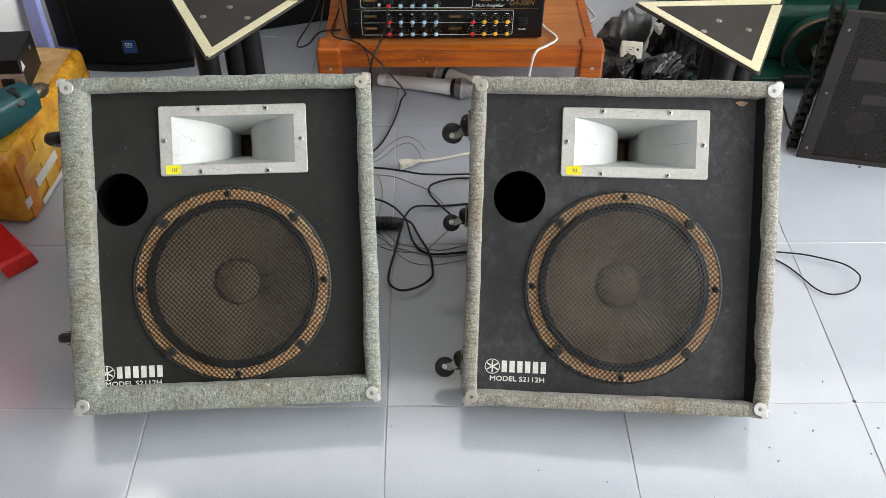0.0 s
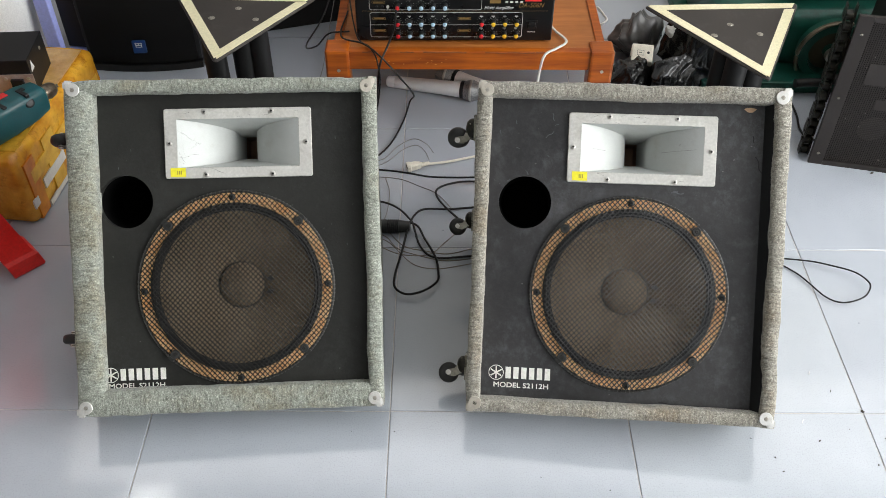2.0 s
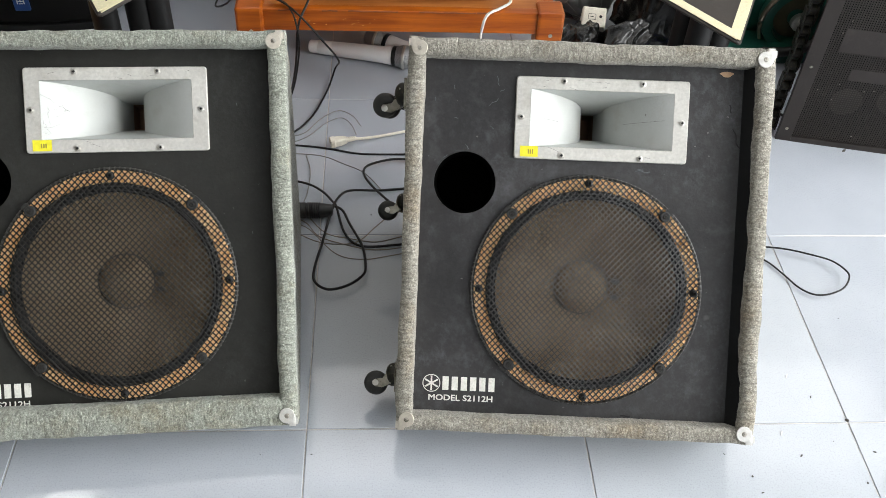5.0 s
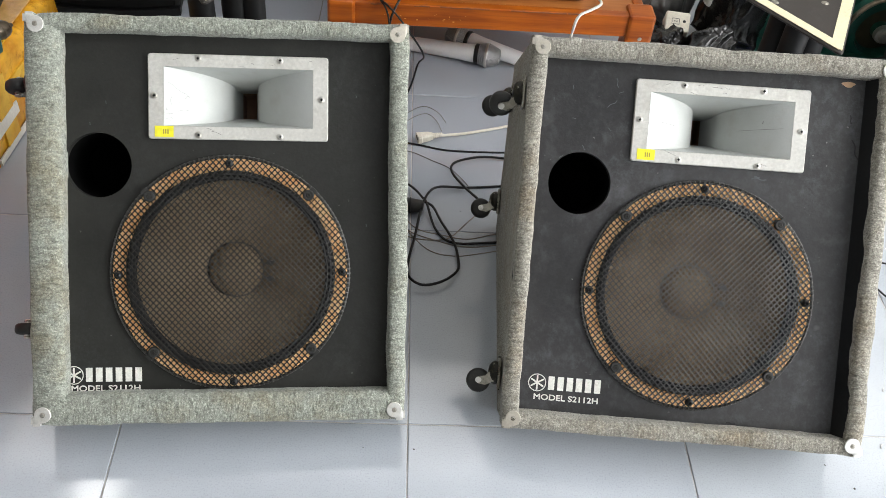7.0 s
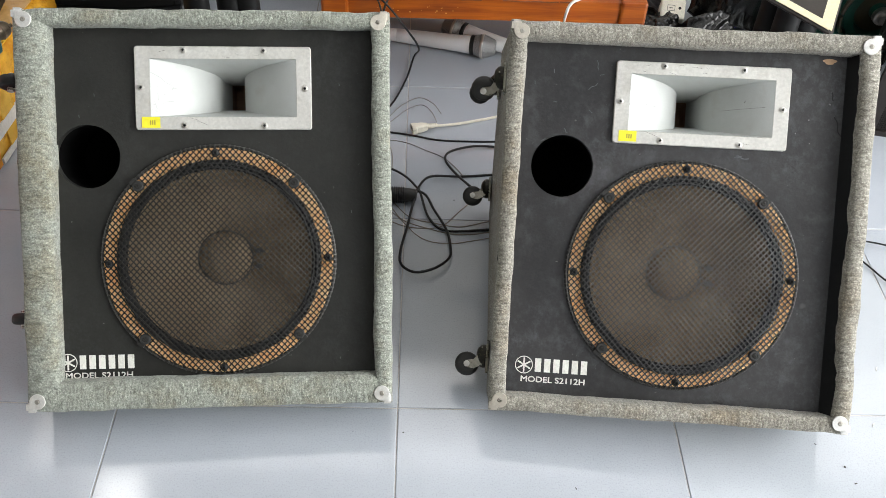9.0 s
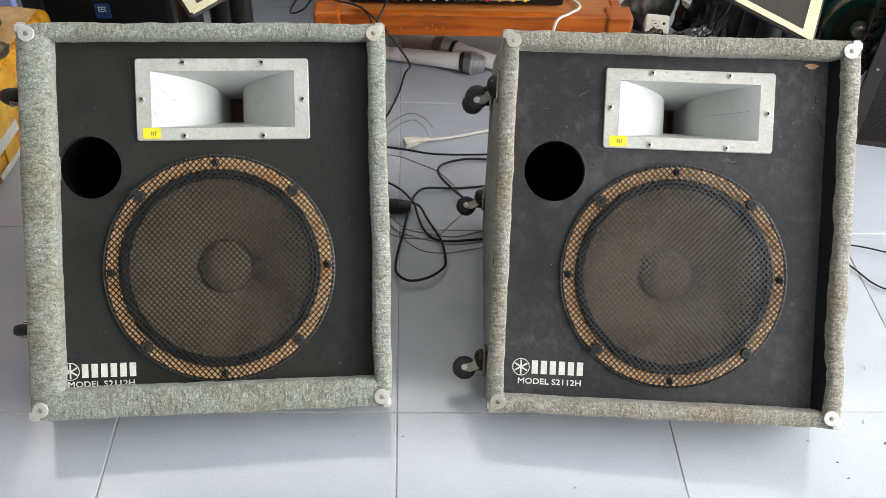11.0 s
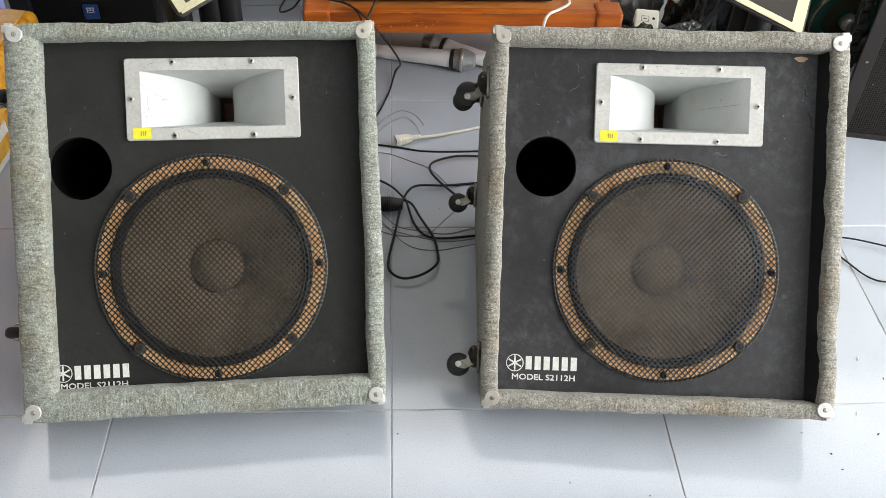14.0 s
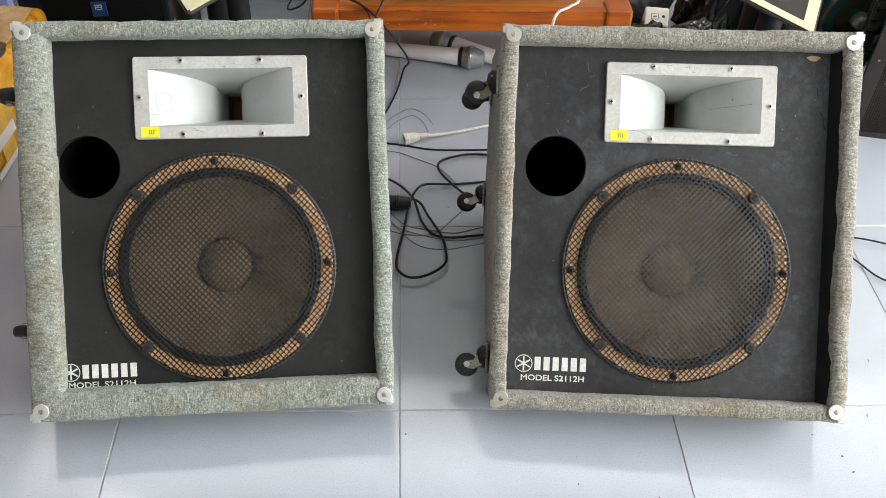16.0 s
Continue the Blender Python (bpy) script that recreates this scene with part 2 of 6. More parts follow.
PRINT = surface("cream_white_print", (0.66, 0.65, 0.6), (0.78, 0.77, 0.72), 0.6, coarse=60, fine=500, stain=(0.3, 0.27, 0.2), stain_amount=0.5)
YELLOW = surface("yellow_sticker", (0.80, 0.72, 0.02), (0.86, 0.78, 0.04), 0.6, relief=0)
INK = surface("faded_ink", (0.30, 0.25, 0.05), (0.36, 0.3, 0.06), 0.7, relief=0)
CHIP = surface("bare_plywood_chip", (0.42, 0.26, 0.15), (0.55, 0.36, 0.22), 0.8, coarse=90)
TABLEWOOD = wood("orange_varnished_wood", (0.25, 0.044, 0.003), (0.55, 0.143, 0.01), 0.3)
WORNEDGE = surface("worn_dark_wood_edge", (0.12, 0.03, 0.008), (0.25, 0.07, 0.02), 0.6, coarse=60)
VARNISHFLECK = surface("pale_varnish_fleck", (0.62, 0.27, 0.06), (0.75, 0.38, 0.11), 0.4, relief=0)
TABLETOP = wood("worn_tabletop_wood", (0.36, 0.115, 0.022), (0.52, 0.195, 0.05), 0.45)
AMPBLACK = surface("amplifier_black_lacquer", (0.004, 0.004, 0.0045), (0.008, 0.008, 0.0085), 0.28, coarse=10, fine=200, spec=0.35)
WHITE = surface("white_plastic", (0.62, 0.61, 0.57), (0.72, 0.71, 0.67), 0.4, coarse=30, fine=300)
BUCKETWHITE = surface("white_bucket_plastic", (0.8, 0.8, 0.78), (0.86, 0.86, 0.84), 0.4, coarse=10, fine=300)
CREAM = surface("cream_plastic", (0.70, 0.65, 0.54), (0.82, 0.77, 0.66), 0.45, coarse=50, fine=300)
RED = surface("red_plastic", (0.72, 0.012, 0.01), (0.82, 0.024, 0.016), 0.35, coarse=12, fine=200)
REDKNOB = surface("red_knob", (0.6, 0.02, 0.03), (0.7, 0.03, 0.04), 0.35)
BLUEKNOB = surface("pale_blue_knob", (0.36, 0.52, 0.66), (0.44, 0.6, 0.74), 0.35)
YELLOWKNOB = surface("yellow_knob", (0.75, 0.45, 0.02), (0.85, 0.55, 0.04), 0.35)
GOLD = surface("gold_print", (0.24, 0.15, 0.05), (0.32, 0.2, 0.07), 0.4, 0.3)
LINE = surface("white_panel_print", (0.6, 0.6, 0.58), (0.7, 0.7, 0.68), 0.5)
REDPRINT = surface("red_panel_print", (0.6, 0.02, 0.02), (0.7, 0.03, 0.03), 0.5)
MICBODY = surface("silver_grey_lacquer", (0.84, 0.83, 0.83), (0.9, 0.89, 0.89), 0.35, 0.05, coarse=20, fine=1500, relief=0)


def mesh_material():
    m, nt, p = nodes_of("steel_mesh")
    co = nt.nodes.new("ShaderNodeTexCoord").outputs["Object"]
    outs = []
    for d, rot in (("X", 40), ("X", -40)):
        mp = nt.nodes.new("ShaderNodeMapping")
        mp.inputs["Rotation"].default_value = (0, 0, radians(rot))
        nt.links.new(co, mp.inputs[0])
        w = nt.nodes.new("ShaderNodeTexWave")
        w.bands_direction = d
        w.inputs["Scale"].default_value = 210
        nt.links.new(mp.outputs[0], w.inputs["Vector"])
        outs.append(w.outputs["Color"])
    both = mix(nt, 1.0, outs[0], outs[1], "LIGHTEN")
    r = ramp(nt, [(0.3, (0.13, 0.13, 0.135)), (0.8, (0.4, 0.4, 0.4))])
    nt.links.new(both, r.inputs[0])
    nt.links.new(r.outputs[0], p.inputs["Base Color"])
    p.inputs["Metallic"].default_value, p.inputs["Roughness"].default_value = 0.5, 0.4
    bump(nt, p, both, 0.6, 0.001)
    return m


MICMESH = mesh_material()
TEAL = surface("teal_plastic", (0.0, 0.058, 0.068), (0.003, 0.085, 0.095), 0.38, coarse=14, fine=240, stain=(0.04, 0.06, 0.06))
TAPE = surface("amber_packing_tape", (0.44, 0.15, 0.005), (0.84, 0.46, 0.04), 0.18, coarse=13, fine=40, relief=0.4, depth=0.004, stain=(0.24, 0.06, 0.003), stain_amount=0.8)
TAPEYELLOW = surface("yellow_packing_tape", (0.56, 0.27, 0.012), (0.82, 0.5, 0.06), 0.16, coarse=16, fine=60, relief=0.3, depth=0.003, stain=(0.4, 0.15, 0.01), stain_amount=0.6)
TAPERED = surface("red_amber_packing_tape", (0.5, 0.13, 0.006), (0.74, 0.28, 0.02), 0.17, coarse=14, fine=50, relief=0.35, depth=0.003, stain=(0.34, 0.07, 0.003), stain_amount=0.6)
TAPECLEAR = surface("wrinkled_clear_tape", (0.5, 0.27, 0.08), (0.68, 0.43, 0.17), 0.2, coarse=20, fine=60, relief=0.5, depth=0.004, stain=(0.6, 0.3, 0.05), stain_amount=0.6)
PALE = surface("pale_label_strip", (0.62, 0.58, 0.5), (0.72, 0.68, 0.6), 0.3)
MASKTAPE = surface("cream_masking_tape", (0.70, 0.64, 0.41), (0.78, 0.72, 0.5), 0.6, coarse=12, fine=250)
PLATE = surface("black_plate_paint", (0.024, 0.0195, 0.0175), (0.042, 0.035, 0.031), 0.5, coarse=12, fine=250, stain=(0.08, 0.075, 0.07), stain_amount=0.3)
BLUEPAINT = surface("lavender_blue_paint", (0.36, 0.41, 0.83), (0.42, 0.47, 0.9), 0.5, coarse=6, fine=120)
BADGE = surface("blue_badge", (0.004, 0.035, 0.15), (0.006, 0.047, 0.19), 0.35)
# near-black for the strip that holds the right rim's shade
RIMSHADE = surface("rim_shade_black", (0.0055, 0.006, 0.0065), (0.0125, 0.0132, 0.014), 0.6, coarse=14, fine=260, stain=(0.03, 0.032, 0.034), stain_amount=0.3, spec=0.25)
CLOTH = surface("black_grille_cloth", (0.003, 0.003, 0.003), (0.0065, 0.0065, 0.0065), 0.8, coarse=20, fine=500, relief=0.8, spec=0.2)
GREYSTEEL = surface("dark_grey_powder_coat", (0.017, 0.0135, 0.0125), (0.026, 0.0215, 0.02), 0.5, coarse=8, fine=260, stain=(0.07, 0.06, 0.053), stain_amount=0.3, spec=0.3)
FLECK = surface("pale_dust", (0.14, 0.13, 0.12), (0.24, 0.22, 0.2), 0.9)
PATCH = surface("dusty_grey_foam", (0.05, 0.045, 0.042), (0.075, 0.068, 0.063), 0.9, coarse=20)
GRILLEBACK = surface("dark_foam_behind_grille", (0.003, 0.003, 0.003), (0.006, 0.006, 0.006), 0.95, spec=0.1)
GREEN = surface("dark_green_enamel", (0.006, 0.06, 0.042), (0.012, 0.1, 0.07), 0.36, coarse=9, fine=160, stain=(0.012, 0.016, 0.012), stain_amount=0.6)
OLIVE = surface("greasy_chain_steel", (0.006, 0.006, 0.0045), (0.022, 0.02, 0.013), 0.36, 0.4, coarse=70, fine=300, stain=(0.14, 0.11, 0.055), stain_amount=0.6)
BAG = surface("black_polythene", (0.004, 0.004, 0.004), (0.008, 0.008, 0.0078), 0.24, coarse=20, fine=60, relief=0.1, depth=0.002)
BAGGREY = surface("dusty_grey_polythene", (0.035, 0.034, 0.033), (0.12, 0.117, 0.112), 0.3, coarse=22, fine=100, relief=0.3, depth=0.002)
GREYWIRE = surface("thin_grey_wire", (0.16, 0.155, 0.145), (0.3, 0.285, 0.26), 0.6)
BROWNWIRE = surface("thin_brown_wire", (0.2, 0.16, 0.13), (0.3, 0.25, 0.2), 0.6)
OILDIRT = surface("oily_brown_dust", (0.035, 0.03, 0.016), (0.07, 0.06, 0.033), 0.7, coarse=30)
CHUCK = surface("oily_bronze_steel", (0.11, 0.085, 0.06), (0.24, 0.195, 0.145), 0.32, 0.7, coarse=40, stain=(0.03, 0.022, 0.015), stain_amount=0.6)
SCUFF = surface("pale_blue_grey_scuff", (0.045, 0.05, 0.054), (0.1, 0.108, 0.114), 0.7, coarse=200, relief=0)
CRAZE = surface("grey_craze_line", (0.13, 0.125, 0.118), (0.26, 0.25, 0.235), 0.8, relief=0)
DIRT = surface("dark_floor_grit", (0.04, 0.035, 0.03), (0.09, 0.08, 0.07), 0.9)


# ---- building helpers ----
def thing(name, m, label, category, group="", kind=""):
    o = new(name)
    o.empty_display_size = 0.05
    o.matrix_world = m
    return tagged(o, label, category, group, kind)


def part(name, bm, material, parent=None, label="", smooth=False, m=None):
    if m is not None:
        bm.transform(m)
    me = bpy.data.meshes.new(name)
    bmesh.ops.recalc_face_normals(bm, faces=bm.faces)
    if smooth:
        for f in bm.faces:
            f.smooth = True
    bm.to_mesh(me)
    bm.free()
    if smooth:
        me.set_sharp_from_angle(angle=radians(38))
    me.materials.append(material)
    o = new(name, me)
    if parent:
        o.parent = parent
    if label:
        tagged(o, label)
    return o


def box(bm, x0, x1, y0, y1, z0, z1, bevel=0.0, seg=2):
    r = bmesh.ops.create_cube(bm, size=1)
    bmesh.ops.transform(bm, verts=r["verts"], matrix=Matrix.Translation(((x0 + x1) / 2, (y0 + y1) / 2, (z0 + z1) / 2)) @ Matrix.Diagonal((abs(x1 - x0), abs(y1 - y0), abs(z1 - z0), 1)))
    if bevel:
        es = list({e for v in r["verts"] for e in v.link_edges})
        bmesh.ops.bevel(bm, geom=es, offset=bevel, segments=seg, affect="EDGES", profile=0.5)
    return bm


def boxed(*a, **k):
    return box(bmesh.new(), *a, **k)


def rings(bm, loops, cap0=True, cap1=True, closed=True):
    """Skins a list of loops of points, each with the same count."""
    vs = [[bm.verts.new(p) for p in lp] for lp in loops]
    n = len(vs[0])
    for a, b in zip(vs, vs[1:]):
        for i in range(n if closed else n - 1):
            bm.faces.new((a[i], a[(i + 1) % n], b[(i + 1) % n], b[i]))
    if cap0:
        bm.faces.new(vs[0][::-1])
    if cap1:
        bm.faces.new(vs[-1])
    return bm


def turned(bm, axis_from, axis_to, profile, seg=24, cap0=True, cap1=True):
    """Lathe: profile of (distance along the axis 0..1 or metres, radius)."""
    a, b = Vector(axis_from), Vector(axis_to)
    d = (b - a).normalized()
    q = d.to_track_quat("Z", "Y").to_matrix()
    loops = []
    for h, r in profile:
        loops.append([a + d * h + q @ Vector((r * math.cos(2 * math.pi * i / seg), r * math.sin(2 * math.pi * i / seg), 0)) for i in range(seg)])
    return rings(bm, loops, cap0, cap1)


def rod(bm, p, q, r, seg=12, r2=None):
    length = (Vector(q) - Vector(p)).length
    return turned(bm, p, q, [(0, r), (length, r2 or r)], seg)


def smooth_path(pts, n=6):
    pts = [Vector(p) for p in pts]
    ext = [pts[0] * 2 - pts[1]] + pts + [pts[-1] * 2 - pts[-2]]
    out = []
    for i in range(1, len(ext) - 2):
        p0, p1, p2, p3 = ext[i - 1:i + 3]
        for k in range(n):
            t = k / n
            out.append(0.5 * ((2 * p1) + (p2 - p0) * t + (2 * p0 - 5 * p1 + 4 * p2 - p3) * t * t + (3 * p1 - p0 - 3 * p2 + p3) * t ** 3))
    return out + [pts[-1]]


def cord(bm, pts, r, seg=8, n=6, flat=1.0):
    path = smooth_path(pts, n)
    loops = []
    for i, p in enumerate(path):
        d = (path[min(i + 1, len(path) - 1)] - path[max(i - 1, 0)]).normalized()
        side = d.cross(Vector((0, 0, 1)))
        side = side.normalized() if side.length > 0.05 else Vector((1, 0, 0))
        up = side.cross(d)
        loops.append([p + side * (r * flat * math.cos(2 * math.pi * k / seg)) + up * (r * math.sin(2 * math.pi * k / seg)) for k in range(seg)])
    return rings(bm, loops)


def lettering(body, size, thick=0.0002, weight=0.0):
    cu = bpy.data.curves.new("lettering", "FONT")
    cu.body, cu.size, cu.extrude, cu.align_x, cu.align_y = body, size, thick, "CENTER", "CENTER"
    cu.resolution_u, cu.offset = 3, size * weight
    o = new("lettering", cu)
    bpy.context.view_layer.update()
    me = bpy.data.meshes.new_from_object(o.evaluated_get(bpy.context.evaluated_depsgraph_get()))
    bpy.data.objects.remove(o)
    bm = bmesh.new()
    bm.from_mesh(me)
    bpy.data.meshes.remove(me)
    return bm


def disc_ring(bm, c, r0, r1, w0, w1, seg=64):
    """A flat ring with thickness, its axis along local z."""
    loops = []
    for r, w in ((r0, w0), (r1, w0), (r1, w1), (r0, w1), (r0, w0)):
        loops.append([(c[0] + r * math.cos(2 * math.pi * i / seg), c[1] + r * math.sin(2 * math.pi * i / seg), w) for i in range(seg)])
    return rings(bm, loops, False, False)


# ---- the room ----
ROOM_X0, ROOM_X1, ROOM_Y0, ROOM_Y1, ROOM_H = -3.0, 3.2, -2.6, 3.4, 3.0


def wall(name, pieces):
    bm = bmesh.new()
    for p in pieces:
        box(bm, *p)
    return tagged(part(name, bm, PLASTER), "aged grey plaster wall of the workshop", "wall", kind="structure")


wall("wall_north", [(ROOM_X0 - 0.15, ROOM_X1 + 0.15, ROOM_Y1, ROOM_Y1 + 0.15, -0.05, ROOM_H)])
wall("wall_west", [(ROOM_X0 - 0.15, ROOM_X0, ROOM_Y0, ROOM_Y1, -0.05, ROOM_H)])
wall("wall_east", [(ROOM_X1, ROOM_X1 + 0.15, ROOM_Y0, -1.5, -0.05, ROOM_H), (ROOM_X1, ROOM_X1 + 0.15, 1.9, ROOM_Y1, -0.05, ROOM_H), (ROOM_X1, ROOM_X1 + 0.15, -1.5, 1.9, 2.6, ROOM_H)])
wall("wall_south", [(ROOM_X0 - 0.15, 1.3, ROOM_Y0 - 0.15, ROOM_Y0, -0.05, ROOM_H), (3.1, ROOM_X1 + 0.15, ROOM_Y0 - 0.15, ROOM_Y0, -0.05, ROOM_H), (1.3, 3.1, ROOM_Y0 - 0.15, ROOM_Y0, 2.65, ROOM_H)])
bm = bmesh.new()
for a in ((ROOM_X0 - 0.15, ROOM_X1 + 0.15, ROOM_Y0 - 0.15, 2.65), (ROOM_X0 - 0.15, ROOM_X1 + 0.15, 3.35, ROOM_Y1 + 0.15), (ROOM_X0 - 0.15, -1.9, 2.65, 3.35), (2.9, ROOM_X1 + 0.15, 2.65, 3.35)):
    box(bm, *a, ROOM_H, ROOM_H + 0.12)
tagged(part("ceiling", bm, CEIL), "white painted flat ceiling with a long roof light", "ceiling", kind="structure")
tagged(part("ground", boxed(-60, 60, -60, 60, -0.3, -0.12), CONCRETE), "pale concrete yard outside the openings", "ground", kind="structure")




def ceiling_light():
    root = thing("ceiling_light", Matrix.Translation((-1.39, 2.33, ROOM_H)), "narrow white ceiling light that is switched on", "lamp")
    bm = bmesh.new()
    for a in ((-0.13, 0.13, -0.31, -0.28), (-0.13, 0.13, 0.28, 0.31), (-0.13, -0.11, -0.28, 0.28), (0.11, 0.13, -0.28, 0.28)):
        box(bm, *a, -0.05, 0)
    part("frame", bm, WHITE, root)
    m, nt, p = nodes_of("lit_diffuser")
    p.inputs["Base Color"].default_value = (0.8, 0.8, 0.8, 1)
    p.inputs["Emission Color"].default_value = (1.0, 0.98, 0.95, 1)
    p.inputs["Emission Strength"].default_value = 7
    part("diffuser", boxed(-0.11, 0.11, -0.28, 0.28, -0.045, -0.03), m, root, "glowing white diffuser")


ceiling_light()


# ---- loudspeakers ----
HALF_W, HALF_H, RECESS = 0.2435, 0.2655, 0.031
DRV = (0.0100, -0.0675)


def rim_and_body(M, rims, seed, flare):
    """Carpeted box: a padded rim round the baffle, and a wedge body that stands on the floor."""
    left, right, top, bottom = rims
    bm = bmesh.new()
    prof = [(0, -0.045), (0, -0.02), (0.0, -0.008), (0.06, -0.003), (0.2, -0.0005), (0.5, 0.0012), (0.8, 0.0), (0.91, -0.0022), (0.975, -0.0055), (1.0, -0.0115), (1.0, -0.018), (1.0, -0.026), (1.0, -0.036)]
    n = 64
    loops = []
    for f, w in prof:
        x0, x1, y0, y1 = -HALF_W + f * left, HALF_W - f * right, -HALF_H + f * bottom, HALF_H - f * top
        cs = [(x0, y0), (x1, y0), (x1, y1), (x0, y1)]
        lp = []
        for k in range(4):
            a, b = cs[k], cs[(k + 1) % 4]
            for i in range(n):
                t = i / n
                x, y = a[0] + (b[0] - a[0]) * t, a[1] + (b[1] - a[1]) * t
                d = noise.noise_vector((x * 28 + seed, y * 28, w * 28)) * 0.0019 + noise.noise_vector((x * 75 + seed, y * 75, w * 75)) * 0.0011 + noise.noise_vector((x * 9 + seed, y * 9, w * 9)) * 0.0016
                if w < -0.03:
                    d *= 0.3
                lp.append((x + d.x, y + d.y, w + d.z * 0.8))
        loops.append(lp)
    uv = bm.loops.layers.uv.new("nap")
    grid = [[bm.verts.new(p) for p in lp] for lp in loops]
    run = 4 * n
    for a, (ra, rb) in enumerate(zip(grid, grid[1:])):
        for i in range(run):
            f = bm.faces.new((ra[i], ra[(i + 1) % run], rb[(i + 1) % run], rb[i]))
            for lo, t in zip(f.loops, (a, a, a + 1, a + 1)):
                across = prof[t][0] * (bottom if i < n else right if i < 2 * n else top if i < 3 * n else left) - 0.8 * prof[t][1]
                lo[uv].uv = (lo.vert.co.x if (i // n) % 2 == 0 else lo.vert.co.y, across + 0.2 * (i // n))

    def to_floor_w(u0, v):
        w = -0.1
        for _ in range(20):
            u = u0 + math.copysign(flare[u0 > 0] * abs(w), u0)
            w = -(M[2][3] + M[2][0] * u + M[2][1] * v) / M[2][2]
        return (u, v, w)

    def to_floor_v(u0, w):
        u = u0 + math.copysign(flare[u0 > 0] * abs(w), u0)
        return (u, -(M[2][3] + M[2][0] * u + M[2][2] * w) / M[2][1], w)

    cols = []
    for s in (-1, 1):
        u0 = s * (HALF_W - 0.002)
        cols.append([(u0, -0.262, -0.036), to_floor_w(u0, -0.262), to_floor_v(u0, -0.385), (u0 + s * flare[s > 0] * 0.27, 0.2625, -0.27), (u0, 0.2625, -0.036)])
    va, vb = [[bm.verts.new(p) for p in c] for c in cols]
    sides = [bm.faces.new(va), bm.faces.new(vb[::-1])] + [bm.faces.new((va[i], va[i + 1], vb[i + 1], vb[i])) for i in range(4)]
    for f in sides:
        for lo in f.loops:
            lo[uv].uv = (lo.vert.co.y + lo.vert.co.x, lo.vert.co.z)
    return bm


def pile(seed, rims, count):
    """Loose fibres that stand off the carpet of the rim."""
    left, right, top, bottom = rims
    rng = random.Random(seed)
    verts, faces = [], []
    for _ in range(count):
        k = rng.random()
        if k < 0.27:
            u, v = rng.uniform(-0.96, 0.96) * HALF_W, HALF_H - rng.uniform(0.15, 0.9) * top
        elif k < 0.5:
            u, v = rng.uniform(-0.96, 0.96) * HALF_W, -HALF_H + rng.uniform(0.15, 0.9) * bottom
        elif k < 0.75:
            u, v = -HALF_W + rng.uniform(0.15, 0.9) * left, rng.uniform(-HALF_H, HALF_H)
        else:
            u, v = HALF_W - rng.uniform(0.15, 0.9) * right, rng.uniform(-HALF_H, HALF_H)
        a = rng.uniform(0, 2 * math.pi)
        length = rng.uniform(0.0006, 0.0015)
        p = Vector((u, v, 0.0))
        d = Vector((math.cos(a), math.sin(a), rng.uniform(0.0, 0.3)))
        side = d.cross(Vector((0, 0, 1))).normalized() * 0.00012
        q = p + d * length * 0.55 + Vector((0, 0, 0.0006))
        e = p + d * length + Vector((rng.uniform(-1, 1), rng.uniform(-1, 1), 0)) * 0.001
        i = len(verts)
        verts += [p - side, p + side, q + side, q - side, e]
        faces += [(i, i + 1, i + 2, i + 3), (i + 3, i + 2, i + 4)]
    bm = bmesh.new()
    me = bpy.data.meshes.new("pile")
    me.from_pydata(verts, [], faces)
    bm.from_mesh(me)
    bpy.data.meshes.remove(me)
    return bm


def baffle_mesh():
    """Board with a round port, a horn mouth and a driver cut-out."""
    bm = bmesh.new()

    def loop(pts):
        vs = [bm.verts.new((x, y, -RECESS)) for x, y in pts]
        return [bm.edges.new((vs[i], vs[(i + 1) % len(vs)])) for i in range(len(vs))]

    def circle(cx, cy, r, n=48):
        return [(cx + r * math.cos(2 * math.pi * i / n), cy + r * math.sin(2 * math.pi * i / n)) for i in range(n)]
    es = loop([(-0.2425, -0.2645), (0.2425, -0.2645), (0.2425, 0.2645), (-0.2425, 0.2645)])
    es += loop(circle(-0.1615, 0.0745, 0.0425))
    es += loop(circle(DRV[0], DRV[1], 0.139))
    es += loop([(-0.08, 0.123), (0.121, 0.123), (0.121, 0.208), (-0.08, 0.208)])
    bmesh.ops.triangle_fill(bm, use_beauty=True, use_dissolve=False, edges=es)
    dead = []
    for f in bm.faces:
        c = f.calc_center_median()
        if math.hypot(c.x + 0.1615, c.y - 0.0745) < 0.042 and all(math.hypot(v.co.x + 0.1615, v.co.y - 0.0745) < 0.0427 for v in f.verts):
            dead.append(f)
        elif all(math.hypot(v.co.x - DRV[0], v.co.y - DRV[1]) < 0.1393 for v in f.verts):
            dead.append(f)
        elif -0.0801 < c.x < 0.1211 and 0.1229 < c.y < 0.2081 and all(-0.0801 < v.co.x < 0.1211 and 0.1229 < v.co.y < 0.2081 for v in f.verts):
            dead.append(f)
    if dead:
        bmesh.ops.delete(bm, geom=dead, context="FACES_ONLY")
    ext = bmesh.ops.extrude_face_region(bm, geom=bm.faces[:])
    bmesh.ops.translate(bm, verts=[g for g in ext["geom"] if isinstance(g, bmesh.types.BMVert)], vec=(0, 0, -0.016))
    return bm


HORN_X, HORN_Y, HORN_W, HORN_H, HORN_SLOT, HORN_D = 0.0205, 0.1655, 0.0965, 0.0385, 0.0162, 0.104


def horn_depth(k):
    """Depth of the side wall after the share k of its way in from the lip to the slot."""
    return HORN_D * (0.34 * k + 0.66 * (1 - math.sqrt(max(0.0, 1 - k * k))))


